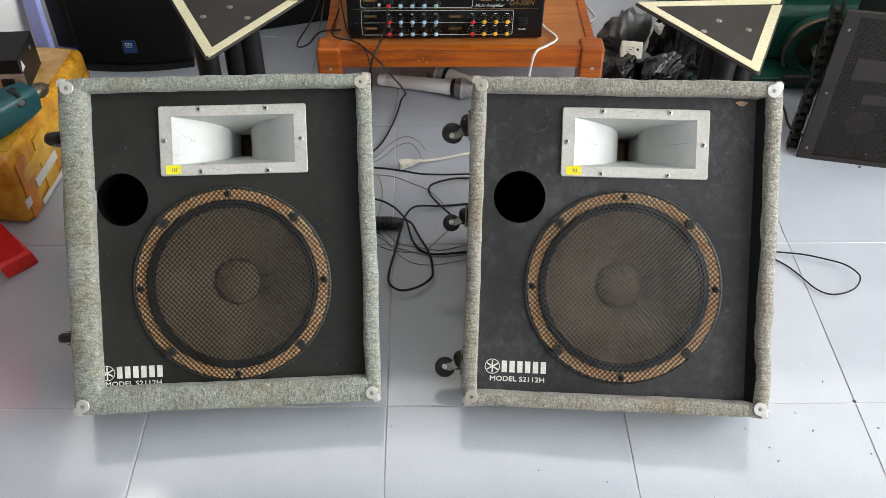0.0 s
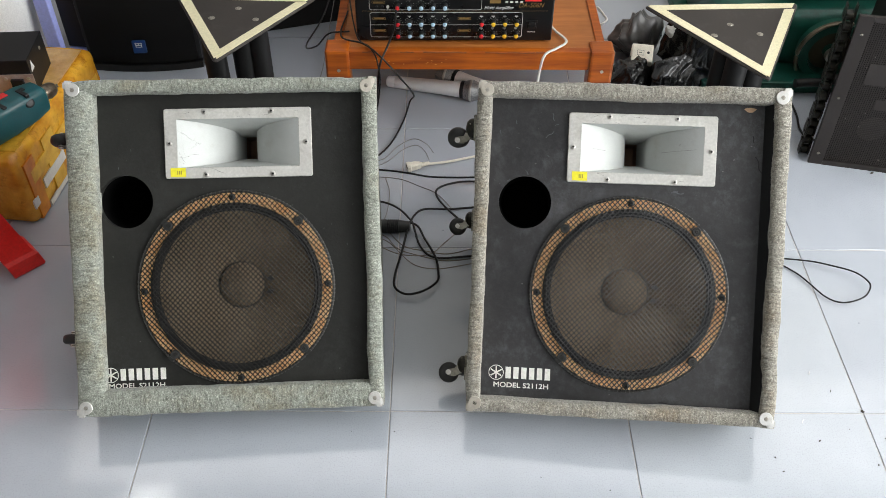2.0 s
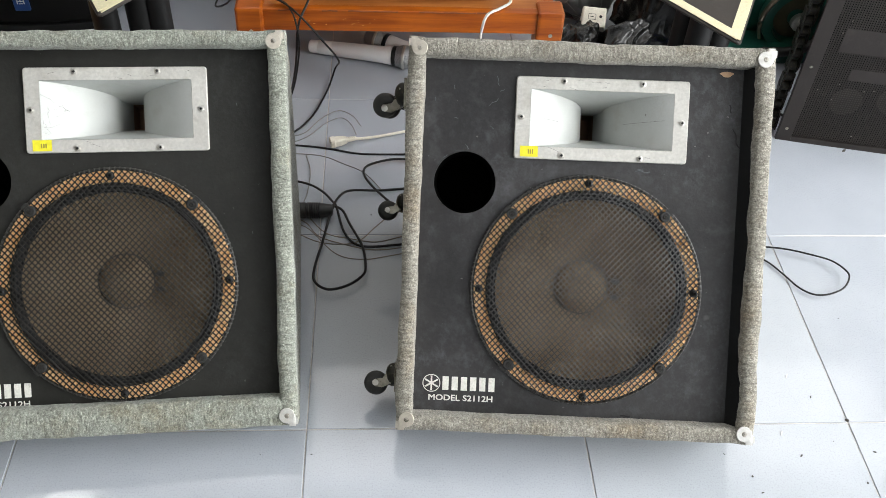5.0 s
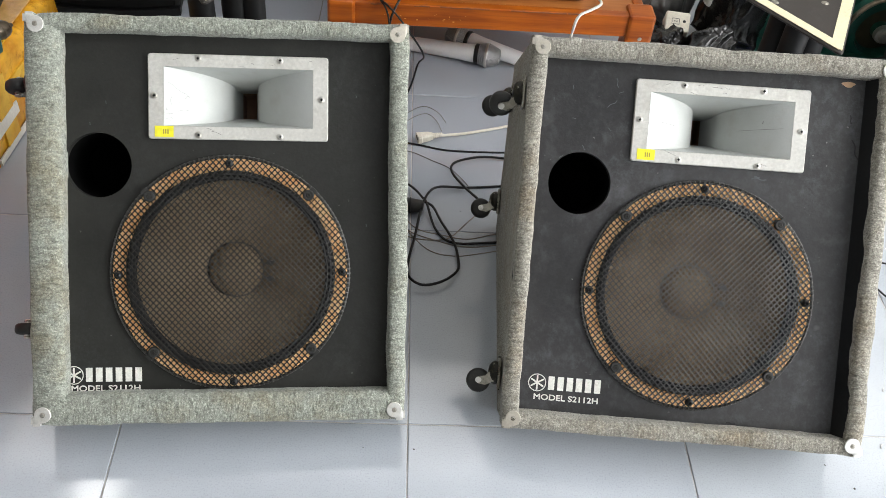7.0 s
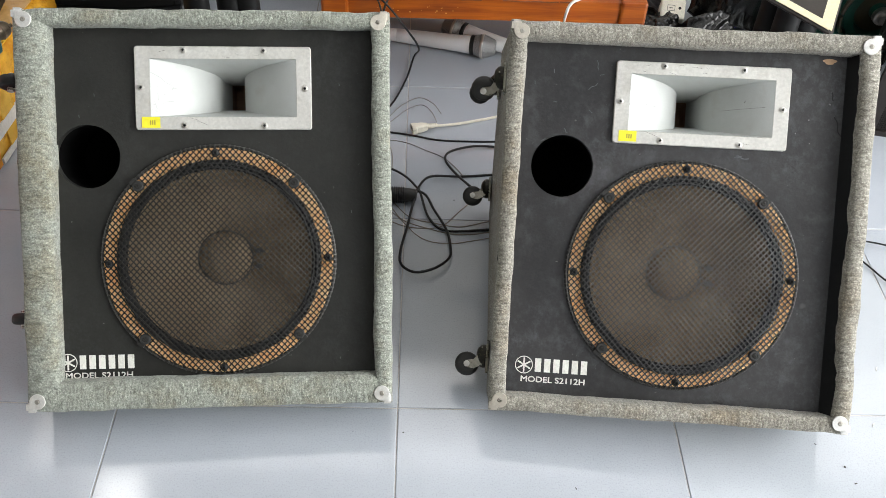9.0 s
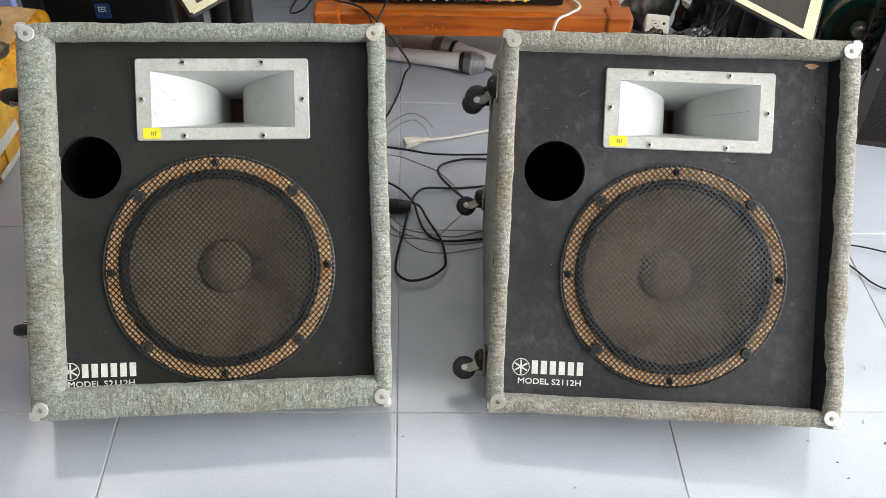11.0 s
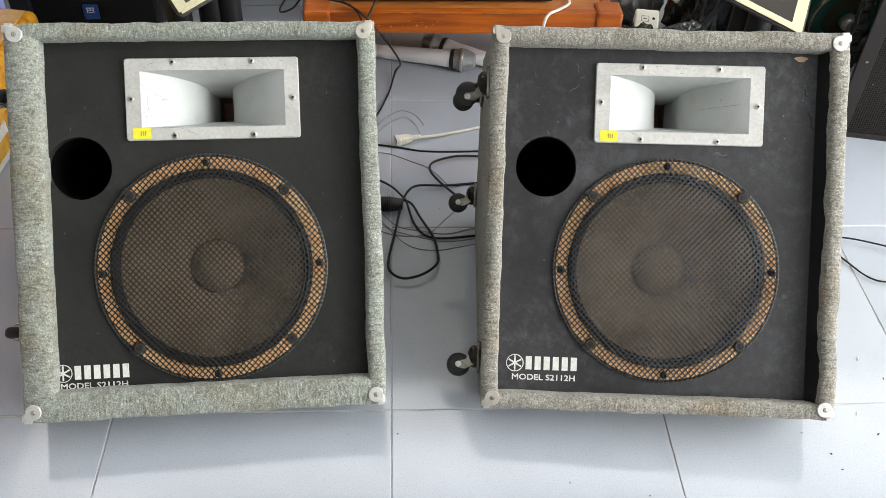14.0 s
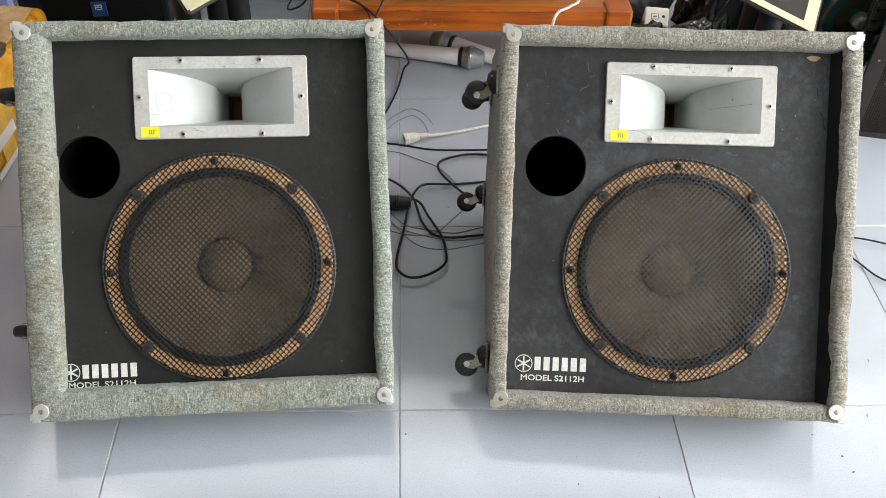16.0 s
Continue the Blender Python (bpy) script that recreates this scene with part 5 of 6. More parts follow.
# ---- left side ----
def black_speaker():
    root = thing("black_speaker", pose(-0.645, 1.985, 0, 0, 0, 3.5), "black loudspeaker with bowed grille and small blue badge", "loudspeaker")
    part("cabinet", boxed(-0.145, 0.135, 0.02, 0.30, 0, 0.55, bevel=0.008), BLACK, root)
    bm = bmesh.new()
    loops = []
    for z in (0.02, 0.024, 0.3, 0.53):
        lp = []
        for i in range(13):
            x = -0.135 + 0.26 * i / 12
            bow = 0.018 * (1 - ((x - 0.005) / 0.14) ** 2)
            lp.append((x, 0.018 - bow - (0.0 if z > 0.021 else -0.004), z))
        loops.append(lp + [(0.125, 0.03, z), (-0.135, 0.03, z)])
    rings(bm, loops)
    part("grille", bm, CLOTH, root, "bowed black metal grille", smooth=True)
    bm = bmesh.new()
    loops = []
    for i in range(13):
        x = -0.145 + 0.28 * i / 12
        bow = 0.018 * (1 - ((x - 0.005) / 0.15) ** 2)
        loops.append([(x, 0.018 - bow - 0.004, 0.001), (x, 0.018 - bow - 0.004, 0.018), (x, 0.03, 0.018), (x, 0.03, 0.001)])
    rings(bm, loops)
    part("bottom_lip", bm, BLACK, root)
    b = part("badge", boxed(-0.024, 0.008, -0.005, 0.004, 0.054, 0.088, bevel=0.002), BADGE, root, "small blue badge")
    bm = bmesh.new()
    for a in ((-0.0165, 0.0005, 0.0815, 0.0832), (-0.013, -0.003, 0.0765, 0.078), (-0.0155, -0.0138, 0.071, 0.0815), (-0.0022, -0.0005, 0.071, 0.0815), (-0.0087, -0.0073, 0.078, 0.0815), (-0.012, -0.004, 0.071, 0.0722)):
        box(bm, a[0], a[1], -0.0062, -0.0045, a[2], a[3])
    part("badge_mark", bm, LINE, b)


black_speaker()


def black_case():
    root = thing("equipment_case", pose(-0.33, 2.19, 0, 0, 0, 17), "black equipment case standing behind the stand", "case")
    part("shell", boxed(-0.16, 0.185, 0, 0.3, 0, 0.4, bevel=0.006), BLACK, root)
    part("lid_edge", boxed(-0.162, 0.187, -0.003, 0.302, 0.25, 0.262, bevel=0.002), RUBBER, root)


black_case()


def taped_carton():
    M = pose(-0.735, 1.41, 0, 0, 0, -5)
    root = thing("taped_carton", M, "carton wrapped all over in amber packing tape", "box")
    bm = boxed(-0.36, 0, 0, 0.42, 0, 0.165, bevel=0.018, seg=4)
    bmesh.ops.subdivide_edges(bm, edges=[e for e in bm.edges if e.calc_length() > 0.1], cuts=9, use_grid_fill=True)
    for v in bm.verts:
        n = noise.noise_vector(v.co * 14) * 0.004
        v.co += Vector((n.x, n.y, n.z if v.co.z > 0.03 else 0))
    part("carton", bm, TAPE, root, "amber tape wrapping", smooth=True)
    part("tape_band", boxed(-0.30, -0.02, 0.26, 0.40, 0.1655, 0.1685, bevel=0.001), TAPECLEAR, root, "wrinkled tape over the flap")
    for y0, y1, z0, z1, mat in ((0.016, 0.055, 0.006, 0.142, TAPERED), (0.10, 0.15, 0.004, 0.142, TAPEYELLOW), (0.03, 0.39, 0.085, 0.115, TAPEYELLOW)):
        part("tape_strip", boxed(-0.003, 0.0034 if z1 - z0 > 0.1 else 0.0037, y0, y1, z0, z1, bevel=0.0006), mat, root, "glossy tape strip round the side")
    part("label_strip", boxed(0.0012, 0.0042, 0.062, 0.164, 0.049, 0.072), PALE, root, "pale strip under the tape")
    part("label_patch", boxed(0.0012, 0.0042, 0.004, 0.025, 0.041, 0.061), PALE, root)
    part("label_strip", boxed(0.0012, 0.0042, 0.06, 0.2, 0.004, 0.016), PALE, root, "pale strip under the tape")
    for x0, x1, y0, y1 in ((-0.05, -0.012, 0.03, 0.25), (-0.13, -0.075, 0.02, 0.24), (-0.30, -0.02, 0.15, 0.2)):
        bm = bmesh.new()
        n = 14
        rows = []
        for i in range(n + 1):
            t = i / n
            long_y = y1 - y0 > x1 - x0
            ends = ((x0, y0 + (y1 - y0) * t), (x1, y0 + (y1 - y0) * t)) if long_y else ((x0 + (x1 - x0) * t, y0), (x0 + (x1 - x0) * t, y1))
            lift = 0.1672 + 0.0012 * noise.noise(Vector((x0 * 40, t * 7, y0 * 30)))
            rows.append([(ends[0][0], ends[0][1], 0.160), (ends[1][0], ends[1][1], 0.160), (ends[1][0], ends[1][1], lift), (ends[0][0], ends[0][1], lift)])
        rings(bm, rows)
        part("tape_strip", bm, TAPEYELLOW, root, "glossy yellow tape strip")


taped_carton()


def drill():
    root = thing("power_drill", pose(-0.708, 1.605, 0.168, 0, 0, -123) @ Matrix.Scale(1.15, 4), "teal electric drill with steel chuck lying on the carton", "drill")
    # local x runs from the chuck back along the body
    bm = bmesh.new()
    turned(bm, (-0.008, 0, 0.032), (1, 0, 0.032), [(0, 0.003), (0.006, 0.004), (0.0065, 0.0085), (0.012, 0.0125), (0.022, 0.0145), (0.024, 0.0132), (0.034, 0.0132), (0.035, 0.0115), (0.045, 0.0115)], 22)
    part("chuck", bm, CHUCK, root, "steel keyed chuck", smooth=True)
    bm = bmesh.new()
    loops = []
    for x, a, b in ((0.026, 0.016, 0.018), (0.031, 0.022, 0.024), (0.06, 0.027, 0.029), (0.1, 0.029, 0.031), (0.17, 0.03, 0.031), (0.21, 0.029, 0.03), (0.222, 0.022, 0.024)):
        loops.append([(x, a * math.copysign(abs(math.cos(t)) ** 0.45, math.cos(t)), 0.032 + b * math.copysign(abs(math.sin(t)) ** 0.45, math.sin(t))) for t in [2 * math.pi * i / 24 for i in range(24)]])
    rings(bm, loops)
    body = part("housing", bm, TEAL, root, "teal plastic housing", smooth=True)
    bm = bmesh.new()
    rings(bm, [[(x + dx, y, z) for x, y in ((0.13, -0.02), (0.185, -0.02), (0.205, -0.13), (0.15, -0.13))] for dx, z in ((0, 0.012), (0, 0.052))])
    bmesh.ops.bevel(bm, geom=bm.edges[:], offset=0.008, segments=2, affect="EDGES")
    part("grip", bm, TEAL, root, smooth=True)
    bm = bmesh.new()
    for k in range(2):
        box(bm, 0.062 + k * 0.045, 0.07 + k * 0.045, -0.004 - 0.006 * k, 0.024, 0.056, 0.0628, bevel=0.001)
        box(bm, 0.0555 + k * 0.045, 0.0625 + k * 0.045, -0.004 - 0.006 * k, 0.006, 0.056, 0.0626, bevel=0.001)
    part("vent", bm, BLACK, body)
    bm = bmesh.new()
    turned(bm, (0.068, 0.02, 0.045), (0.068, 0.5, 0.35), [(0, 0.009), (0.008, 0.009), (0.009, 0.006)], 16)
    part("side_handle_socket", bm, BLACK, body)
    part("badge", boxed(0.085, 0.15, -0.014, -0.002, 0.0615, 0.0645), REDPRINT, body, "red and white badge plate")


drill()


def power_unit():
    root = thing("power_supply_unit", pose(-0.762, 1.635, 0.166, 0, 0, 4), "small black metal power unit with socket plate on the carton", "electronics")
    part("case", boxed(-0.24, 0, 0.003, 0.12, 0.0, 0.082, bevel=0.0015), BLACK, root)
    pl = part("end_plate", boxed(-0.24, 0.004, -0.0005, 0.003, -0.0, 0.05), surface("bare_aluminium_plate", (0.5, 0.4, 0.38), (0.62, 0.52, 0.5), 0.4, 0.6, coarse=30), root, "bare metal end plate")
    part("socket", boxed(-0.042, -0.016, -0.008, -0.0003, 0.012, 0.042, bevel=0.002), BLACK, pl, "black mains socket")
    for x, z in ((-0.006, 0.042), (-0.006, 0.008), (-0.052, 0.042)):
        bm = bmesh.new()
        turned(bm, (x, -0.0005, z), (x, -1, z), [(0, 0.004), (0.0015, 0.004), (0.002, 0.002)], 12)
        part("screw", bm, STEEL, pl)
    bm = bmesh.new()
    rings(bm, [[(0.0005, y, z), (0.0005, y + 0.02, z), (0.0005, y + 0.01, z + 0.022)] if k == 0 else [(0.0012, y, z), (0.0012, y + 0.02, z), (0.0012, y + 0.01, z + 0.022)] for k, (y, z) in enumerate(((0.01, 0.05), (0.01, 0.05)))])
    part("warning_triangle", bm, LINE, root, "white triangular sticker")
    bm = bmesh.new()
    turned(bm, (0.0, 0.085, 0.062), (1, 0.1, 0.062), [(0, 0.004), (0.0015, 0.004), (0.002, 0.002)], 12)
    part("screw", bm, STEEL, root)


power_unit()


def red_stool():
    root = thing("red_stool", pose(-0.99, 1.30, 0, 0, 0, 45), "red moulded plastic stool with splayed legs", "stool")
    # square seat, four splayed L-shaped legs with flared feet
    part("seat", boxed(-0.13, 0.13, -0.13, 0.13, 0.425, 0.445, bevel=0.012, seg=3), RED, root, smooth=True)
    for sx in (-1, 1):
        for sy in (-1, 1):
            loops = []
            for z, o, wd in ((0.43, 0.118, 0.1), (0.3, 0.143, 0.09), (0.15, 0.175, 0.075), (0.045, 0.2, 0.058), (0.036, 0.203, 0.06), (0.03, 0.209, 0.064), (0.006, 0.2135, 0.064), (0.0, 0.211, 0.06)):
                t = 0.004 if z > 0.04 else 0.011
                lp = [(o, o - wd), (o, o), (o - wd, o), (o - wd, o - t), (o - t, o - t), (o - t, o - wd)]
                loops.append([(sx * a, sy * b, z) for a, b in lp])
            part("leg", rings(bmesh.new(), loops), RED, root)
    for sx in (-1, 1):
        part("brace", boxed(sx * 0.172 - 0.002, sx * 0.172 + 0.002, -0.14, 0.14, 0.15, 0.19, bevel=0.001), RED, root)


red_stool()


def bucket():
    root = thing("white_bucket", Matrix.Translation((-1.04, 2.06, 0)), "white plastic bucket with rolled rim", "bucket")
    bm = bmesh.new()
    turned(bm, (0, 0, 0), (0, 0, 1), [(0, 0.13), (0.01, 0.135), (0.2, 0.158), (0.27, 0.166), (0.275, 0.16), (0.26, 0.156), (0.02, 0.128)], 40)
    part("shell", bm, BUCKETWHITE, root, smooth=True)
    bm = bmesh.new()
    turned(bm, (0, 0, 0.215), (0, 0, 1), [(0, 0.165), (0.002, 0.172), (0.06, 0.176), (0.064, 0.17), (0.06, 0.163)], 40, False, False)
    part("rim", bm, BUCKETWHITE, root, smooth=True)


bucket()


def blue_board():
    root = thing("blue_board", pose(-0.862, 1.985, 0, 0, 0, -8), "lavender blue painted board standing on the tiles", "board")
    part("upright", boxed(-0.018, 0.018, 0, 0.02, 0, 0.9, bevel=0.003), BLUEPAINT, root)
    part("foot", boxed(0.019, 0.066, 0.004, 0.13, 0, 0.05, bevel=0.003), BLUEPAINT, root)
    part("backing", boxed(0.02, 0.085, 0.03, 0.26, 0.054, 0.9, bevel=0.003), BLACK, root, "dark panel behind the board")


blue_board()


# ---- right side ----
def grille_box():
    """Steel-cased box with a perforated front; local x along the front, y back."""
    M = pose(0.904, 1.63, 0, 0, 0, -12.2)
    root = thing("perforated_speaker", M, "dark grey steel loudspeaker with perforated front standing on the tiles", "loudspeaker")
    H, W = 0.365, 0.5
    part("case", boxed(0.12, W, 0.006, 0.36, 0, H + 0.002, bevel=0.003), GREYSTEEL, root)
    fr = bmesh.new()
    box(fr, 0, 0.03, -0.003, 0.0055, 0, H, bevel=0.001)
    box(fr, 0.03, W, -0.003, 0.0055, 0, 0.012)
    box(fr, 0.03, W, -0.003, 0.0055, H - 0.012, H)
    front = part("front_frame", fr, GREYSTEEL, root)
    for z in (0.03, 0.175, 0.325):
        bm = bmesh.new()
        turned(bm, (0.015, -0.003, z), (0.015, -1, z), [(0, 0.0033), (0.0012, 0.0031), (0.0017, 0.0016)], 12)
        part("screw", bm, CASTOR, front)
    part("backing", boxed(0.03, W, 0.0035, 0.006, 0.012, H - 0.012), GRILLEBACK, front)
    bm = bmesh.new()
    pitch, bar = 0.0046, 0.0019
    n = int((W - 0.03) / pitch)
    for i in range(n):
        x = 0.03 + pitch * (i + 1)
        box(bm, x - bar / 2, x + bar / 2, 0.0, 0.0012, 0.012, H - 0.012)
    for i in range(int((H - 0.024) / pitch)):
        z = 0.012 + pitch * (i + 1)
        box(bm, 0.03, W, 0.0002, 0.0010, z - bar / 2, z + bar / 2)
    tagged(part("perforated_sheet", bm, GREYSTEEL, front, "perforated steel sheet"), kind="stuff")
    for a in ((0.052, 0.19, 0.212, 0.262), (0.09, 0.21, 0.155, 0.18)):
        part("blank_patch", boxed(a[0], a[1], -0.0008, 0.0004, a[2], a[3], bevel=0.0003), GREYSTEEL, front, "smooth unperforated patch")
    for x, z in ((0.105, 0.105), (0.19, 0.12)):
        bm = bmesh.new()
        turned(bm, (x, 0.0034, z), (x, -1, z), [(0, 0.03), (0.0008, 0.03)], 28)
        part("backing_disc", bm, PATCH, front, "grey disc behind the perforations")
    rng = random.Random(12)
    for k in range(16):
        x, z, r = rng.uniform(0.04, 0.3), rng.uniform(0.02, 0.3), rng.uniform(0.0012, 0.0024)
        part("dust_fleck", boxed(x, x + r * rng.uniform(0.7, 1.6), -0.0006, 0.0001, z, z + r), FLECK, front)


grille_box()


def chain():
    """Roller chain hanging down beside the steel box."""
    root = thing("roller_chain", pose(0.903, 1.665, 0, 0, 0, 80), "greasy roller chain hanging beside the steel box", "chain")
    n = 15
    for i in range(n):
        z = 0.012 + 0.0235 * i
        x = 0.004 * math.sin(i * 0.9) + 0.0006 * i
        wide = i % 2 == 0
        y = 0.009 if wide else 0.006
        bm = bmesh.new()
        for s in (-1, 1):
            pts = [(-0.008, -0.011), (0.008, -0.011), (0.0105, 0), (0.008, 0.026), (-0.008, 0.026), (-0.0105, 0)]
            rings(bm, [[(x + a, s * y, z + b) for a, b in pts], [(x + a, s * (y + 0.002), z + b) for a, b in pts]])
        link = part("link", bm, OLIVE, root)
        bm = bmesh.new()
        turned(bm, (x, -0.012, z), (x, 1, z), [(0, 0.005), (0.004, 0.005), (0.005, 0.0105), (0.019, 0.0105), (0.02, 0.005), (0.024, 0.005)], 12)
        part("roller", bm, OLIVE, link, smooth=True)


chain()


def green_machine():
    root = thing("green_machine", Matrix.Translation((1.0, 2.1, 0)), "dark green enamelled machine with belt guard and hoses", "machine")
    bm = boxed(-0.25, 0.32, -0.12, 0.28, 0.02, 0.17, bevel=0.035, seg=4)
    part("housing", bm, GREEN, root, "dark green enamelled housing", smooth=True)
    bm = boxed(-0.10, 0.30, -0.06, 0.24, 0.16, 0.27, bevel=0.03, seg=4)
    part("upper_housing", bm, GREEN, root, smooth=True)
    part("bed", boxed(-0.28, 0.34, -0.2, 0.3, 0, 0.03, bevel=0.004), GREEN, root)
    bm = bmesh.new()
    turned(bm, (0.03, -0.125, 0.085), (0.03, -1, 0.085), [(0, 0.078), (0.03, 0.078), (0.034, 0.07), (0.034, 0.058), (0.012, 0.054), (0.012, 0.02), (0.04, 0.018), (0.042, 0.012)], 32)
    part("belt_guard", bm, GREEN, root, "round open belt guard", smooth=True)
    bm = bmesh.new()
    turned(bm, (0.03, -0.16, 0.085), (0.03, -1, 0.085), [(0, 0.02), (0.012, 0.019), (0.013, 0.013), (0.024, 0.012)], 20)
    part("pulley_nut", bm, STEEL, root, smooth=True)
    bm = bmesh.new()
    turned(bm, (0.03, -0.14, 0.085), (0.03, -1, 0.085), [(0, 0.05), (0.003, 0.05)], 28)
    part("pulley_hollow", bm, OILDIRT, root, "dark pulley inside the guard")
    pts = [(0.03 + 0.088 * math.cos(radians(a)), -0.165, 0.085 + 0.088 * math.sin(radians(a))) for a in range(75, 215, 12)]
    part("guard_strap", cord(bmesh.new(), pts, 0.0045, 8, 2, flat=1.6), CHUCK, root, "bent oily metal strap round the pulley", smooth=True)
    bm = cord(bmesh.new(), [(0.10, 0.05, 0.30), (0.125, -0.06, 0.26), (0.13, -0.14, 0.18), (0.11, -0.18, 0.09), (0.04, -0.20, 0.04), (-0.06, -0.21, 0.035)], 0.011, 10)
    part("hose", bm, RUBBER, root, "black rubber hose", smooth=True)
    bm = bmesh.new()
    turned(bm, (-0.03, -0.02, 0.27), (-0.03, -0.02, 1), [(0, 0.03), (0.02, 0.03), (0.025, 0.02), (0.05, 0.018)], 20)
    part("cap", bm, BLACK, root, smooth=True)
    bm = cord(bmesh.new(), [(-0.12, 0.0, 0.19), (-0.03, -0.07, 0.20), (0.05, -0.05, 0.245), (0.09, 0.04, 0.29)], 0.006, 8)
    part("fuel_line", bm, BLACK, root, smooth=True)


green_machine()


def crumpled(name, m, size, material, label, seed, category="bag"):
    """A bag of thin sheet: broad facets with long sharp folds running over them."""
    bm = bmesh.new()
    bmesh.ops.create_icosphere(bm, subdivisions=5, radius=1)
    rng = random.Random(int(seed * 10))
    planes = [(Vector((rng.gauss(0, 1), rng.gauss(0, 1), rng.gauss(0, 0.8))).normalized(), rng.uniform(0.55, 1.0)) for _ in range(22)]
    turn = Matrix.Rotation(seed, 3, "Z") @ Matrix.Rotation(seed * 1.7, 3, "X")
    for v in bm.verts:
        p = v.co.copy()
        flat = min([d / max(p.dot(n), 0.2) for n, d in planes])
        s = turn @ p
        fold = abs(noise.noise(Vector((s.x * 2.4, s.y * 0.9, s.z * 0.9)) + Vector((seed, 0, 0))))
        fine = abs(noise.noise(Vector((s.x * 1.0, s.y * 4.0, s.z * 1.0)) + Vector((0, seed, 0))))
        k = min(flat, 1.3) * (1.03 - 0.36 * fold - 0.12 * fine)
        q = Vector((p.x * size[0], p.y * size[1], max(p.z, -0.75) * size[2])) * k
        q.z = max(q.z + 0.72 * size[2], 0.0)
        v.co = q
    o = part(name, bm, material, None, m=None)
    for f in o.data.polygons:
        f.use_smooth = True
    o.matrix_world = m
    return tagged(o, label, category)


crumpled("rubbish_bag", pose(0.585, 2.06, 0, 0, 0, 20), (0.085, 0.075, 0.075), BAGGREY, "crumpled dusty grey plastic bag on the tiles", 2.3)
crumpled("rubbish_bag", pose(0.70, 1.99, 0, 0, 0, -15), (0.13, 0.12, 0.10), BAG, "crumpled glossy black plastic bag on the tiles", 7.7)
crumpled("rubbish_bag", pose(0.54, 1.885, 0, 0, 0, 40), (0.07, 0.075, 0.075), BAG, "small crumpled black plastic bag beside the table", 5.1)
crumpled("rubbish_bag", pose(0.64, 1.885, 0, 0, 0, 10), (0.08, 0.07, 0.07), BAG, "small crumpled black plastic bag in front of others", 3.9)


def socket_box():
    root = thing("socket_box", pose(0.57, 1.935, 0.085, 34, 0, -10) @ Matrix.Scale(0.74, 4), "cream plastic socket box lying among the bags", "electrical box")
    part("shell", boxed(-0.036, 0.034, -0.033, 0.03, -0.045, 0.018, bevel=0.005), CREAM, root)
    bm = bmesh.new()
    for a in ((-0.018, 0.004, 0.006, 0.007), (-0.018, 0.004, -0.011, -0.010), (-0.018, -0.017, -0.010, 0.006), (0.003, 0.004, -0.010, 0.006), (-0.012, -0.002, -0.003, -0.001)):
        box(bm, a[0], a[1], a[2], a[3], 0.0181, 0.0188)
    part("mark", bm, BLACK, root)
    bm = bmesh.new()
    turned(bm, (0.018, 0.0, 0.0175), (0.018, 0.0, 1), [(0, 0.0045), (0.001, 0.0045)], 14)
    part("hole", bm, BLACK, root)


socket_box()
crumpled("paper_scrap", pose(0.632, 1.975, 0.115, 10, 20, 10), (0.017, 0.019, 0.02), WHITE, "crumpled white paper scrap stuck in the bag", 1.4, category="paper")

bm = bmesh.new()
turned(bm, (0, 0, 0), (0, 0, 1), [(0, 0.013), (0.001, 0.0142), (0.014, 0.0138), (0.016, 0.012)], 20)
o = part("bottle_cap", bm, surface("bright_blue_plastic", (0.01, 0.06, 0.6), (0.02, 0.09, 0.7), 0.4), smooth=True)
o.location = (0.745, 1.865, 0)
tagged(o, "small bright blue plastic cap on the tiles", "cap")
floor_cord("grey_wire", [(-0.165, 2.2, 0.2), (-0.185, 2.06, 0.12), (-0.205, 1.95, 0.03), (-0.225, 1.90, 0.002)], 0.001, GREYWIRE, "thin pale wire hanging beside the table")

floor_cord("white_strap", [(0.507, 2.29), (0.519, 2.312), (0.531, 2.274), (0.536, 2.243), (0.519, 2.221), (0.505, 2.221), (0.48, 2.235)], 0.0028, WHITE, "white plastic strap curled in a loop on the tiles", category="strap", group="")

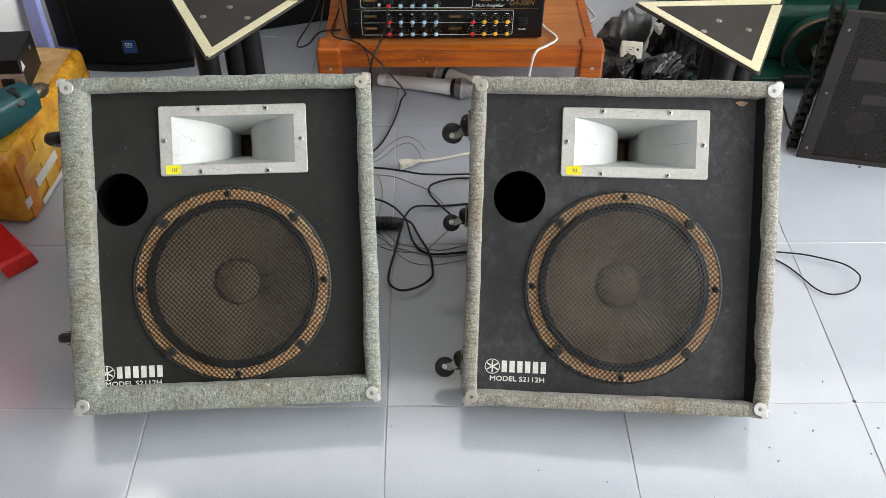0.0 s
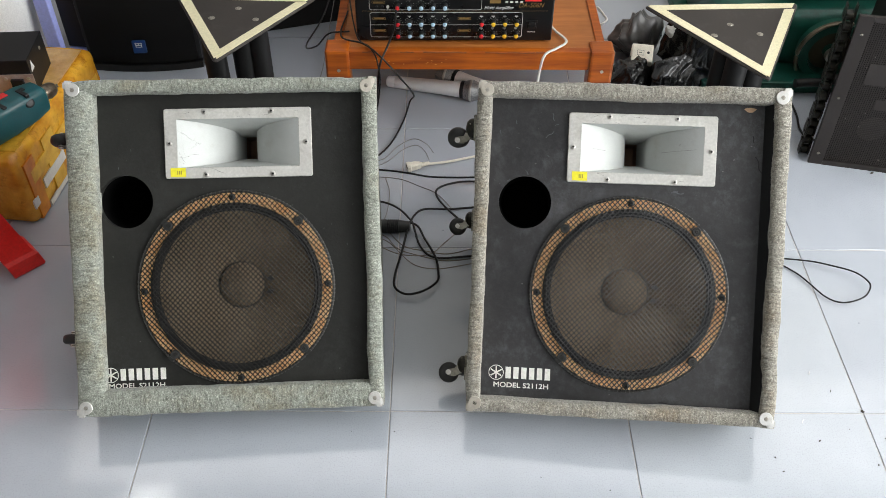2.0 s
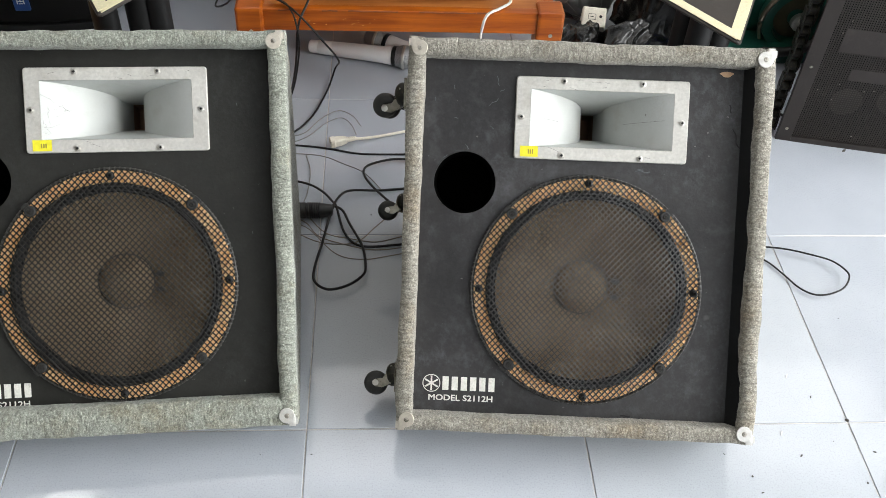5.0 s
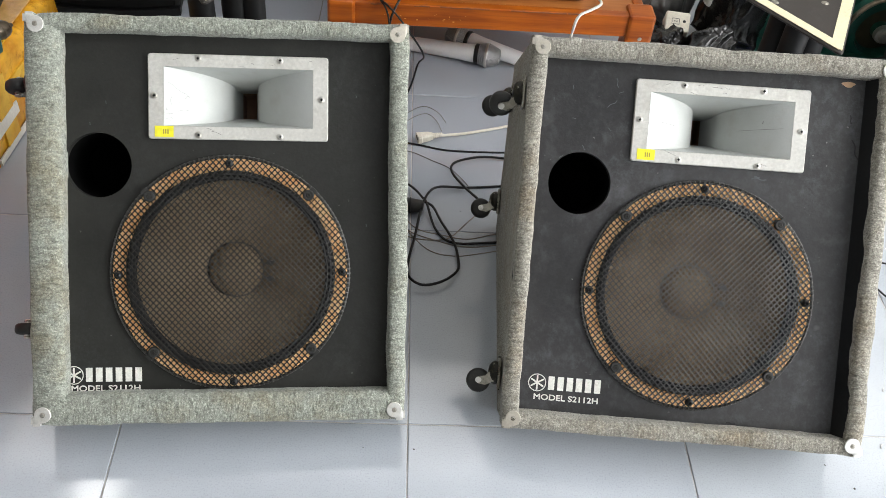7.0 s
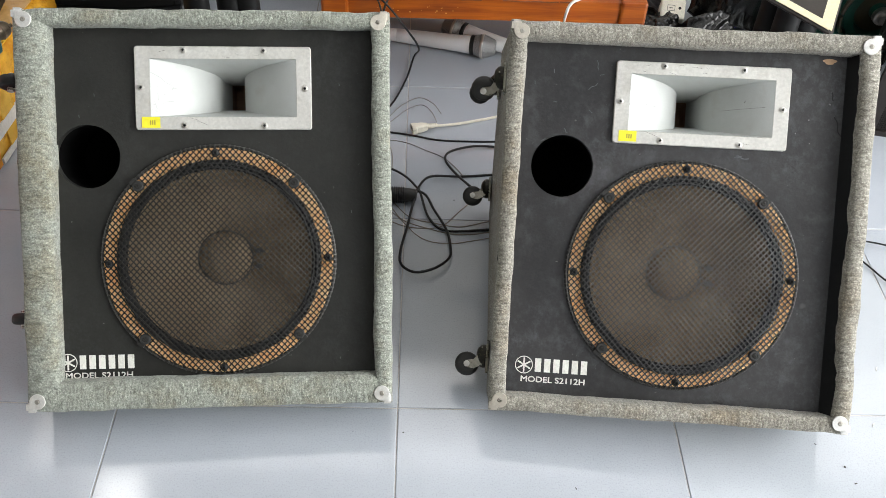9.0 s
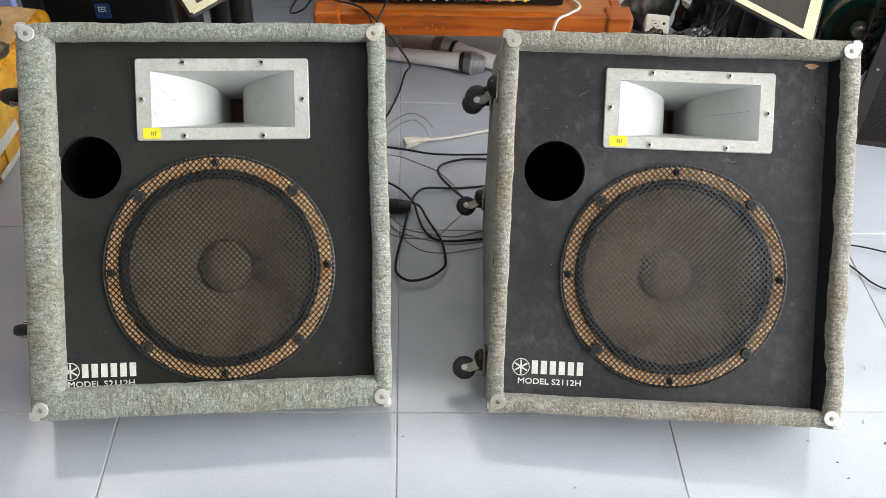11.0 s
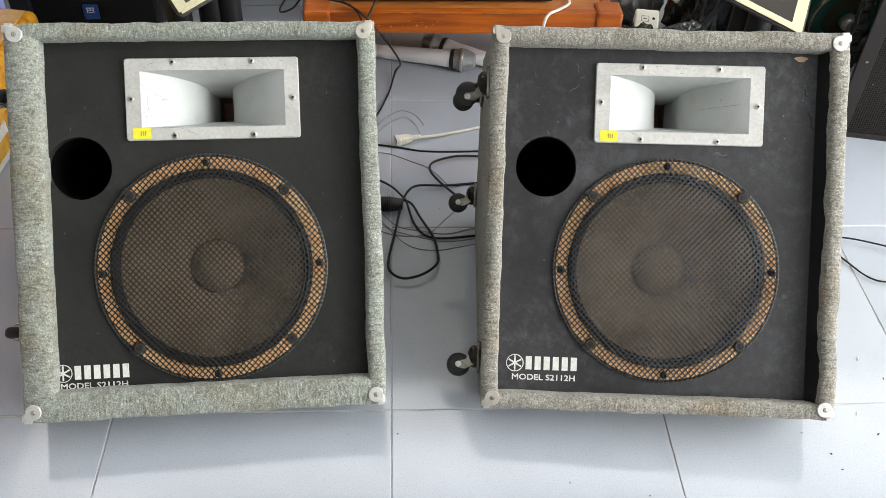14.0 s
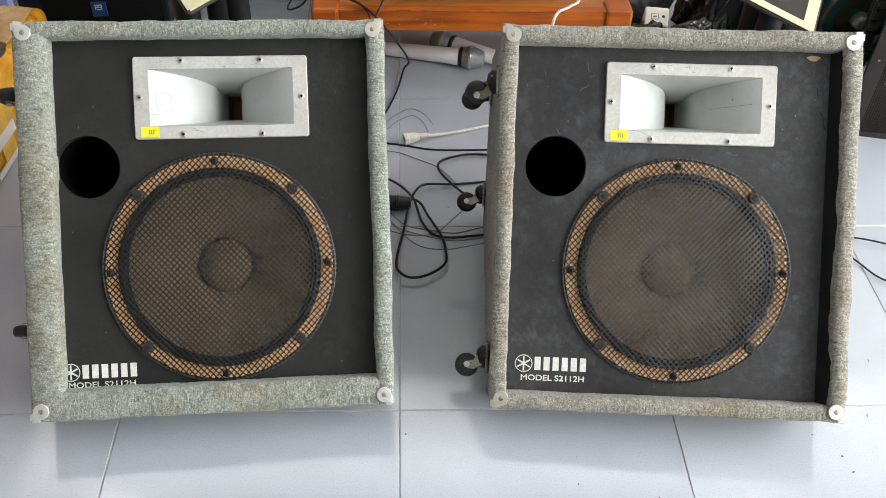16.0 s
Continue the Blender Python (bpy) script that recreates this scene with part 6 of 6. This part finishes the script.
# small grit on the tiles
for i, (x, y, r) in enumerate(((0.009, 0.907, 0.0017), (0.759, 0.993, 0.0016), (0.8, 0.95, 0.0042), (0.71, 0.891, 0.002), (0.628, 0.859, 0.0022), (0.635, 0.833, 0.0016), (0.791, 0.845, 0.0021), (0.821, 0.895, 0.0018),
                                (0.766, 0.914, 0.0012), (0.597, 0.896, 0.0012), (0.352, 0.798, 0.0016), (0.245, 0.821, 0.0012), (-0.062, 0.908, 0.001), (0.515, 0.767, 0.0013), (0.09, 1.40, 0.0016), (1.035, 1.591, 0.004), (0.86, 1.15, 0.0014))):
    bm = bmesh.new()
    bmesh.ops.create_icosphere(bm, subdivisions=1, radius=r)
    for v in bm.verts:
        v.co.z = max(v.co.z * 0.4, -r * 0.2) + r * 0.2
        v.co.x *= 1.7 if i % 2 else 0.9
        v.co.y *= 0.7
    o = part("grit", bm, DIRT)
    o.location = (x, y, 0)
    o.rotation_euler.z = 1.3 * i
    tagged(o, "dark speck of grit on the tiles", "debris", "floor debris")

for x, y in ((0.693, 0.929), (0.734, 1.032)):
    bm = cord(bmesh.new(), [(-0.004, 0, 0.0007), (0, 0.001, 0.0008), (0.004, 0, 0.0007)], 0.0006, 5, 3)
    o = part("paper_shred", bm, WHITE)
    o.location = (x, y, 0)
    o.rotation_euler.z = 1.1
    tagged(o, "tiny white shred lying on the tiles", "debris", "floor debris")

# ---- tiled floor ----
floor = tagged(part("floor", boxed(ROOM_X0 - 0.14, ROOM_X1 + 0.14, ROOM_Y0 - 0.14, ROOM_Y1 + 0.14, -0.1, -0.0016), GROUT), "tiled floor of large polished pale blue-grey tiles", "floor", kind="structure")
T, GAP, LAID = 0.4, 0.0019, 0.0028
bm = boxed(-T / 2 + GAP / 2, T / 2 - GAP / 2, -T / 2 + GAP / 2, T / 2 - GAP / 2, -0.008, 0.0, bevel=0.0008, seg=1)
tile_mesh = bpy.data.meshes.new("tile")
bm.to_mesh(tile_mesh)
bm.free()
tile_mesh.materials.append(TILE)
for i in range(-8, 8):
    for j in range(-9, 7):
        o = new("tile", tile_mesh)
        o.parent = floor
        x, y = i * T + T / 2, 0.95 + j * T + T / 2
        o.location = (x + (y - 0.95) * LAID, y - (x + 0.5) * LAID, 0)
        o.rotation_euler.z = -LAID
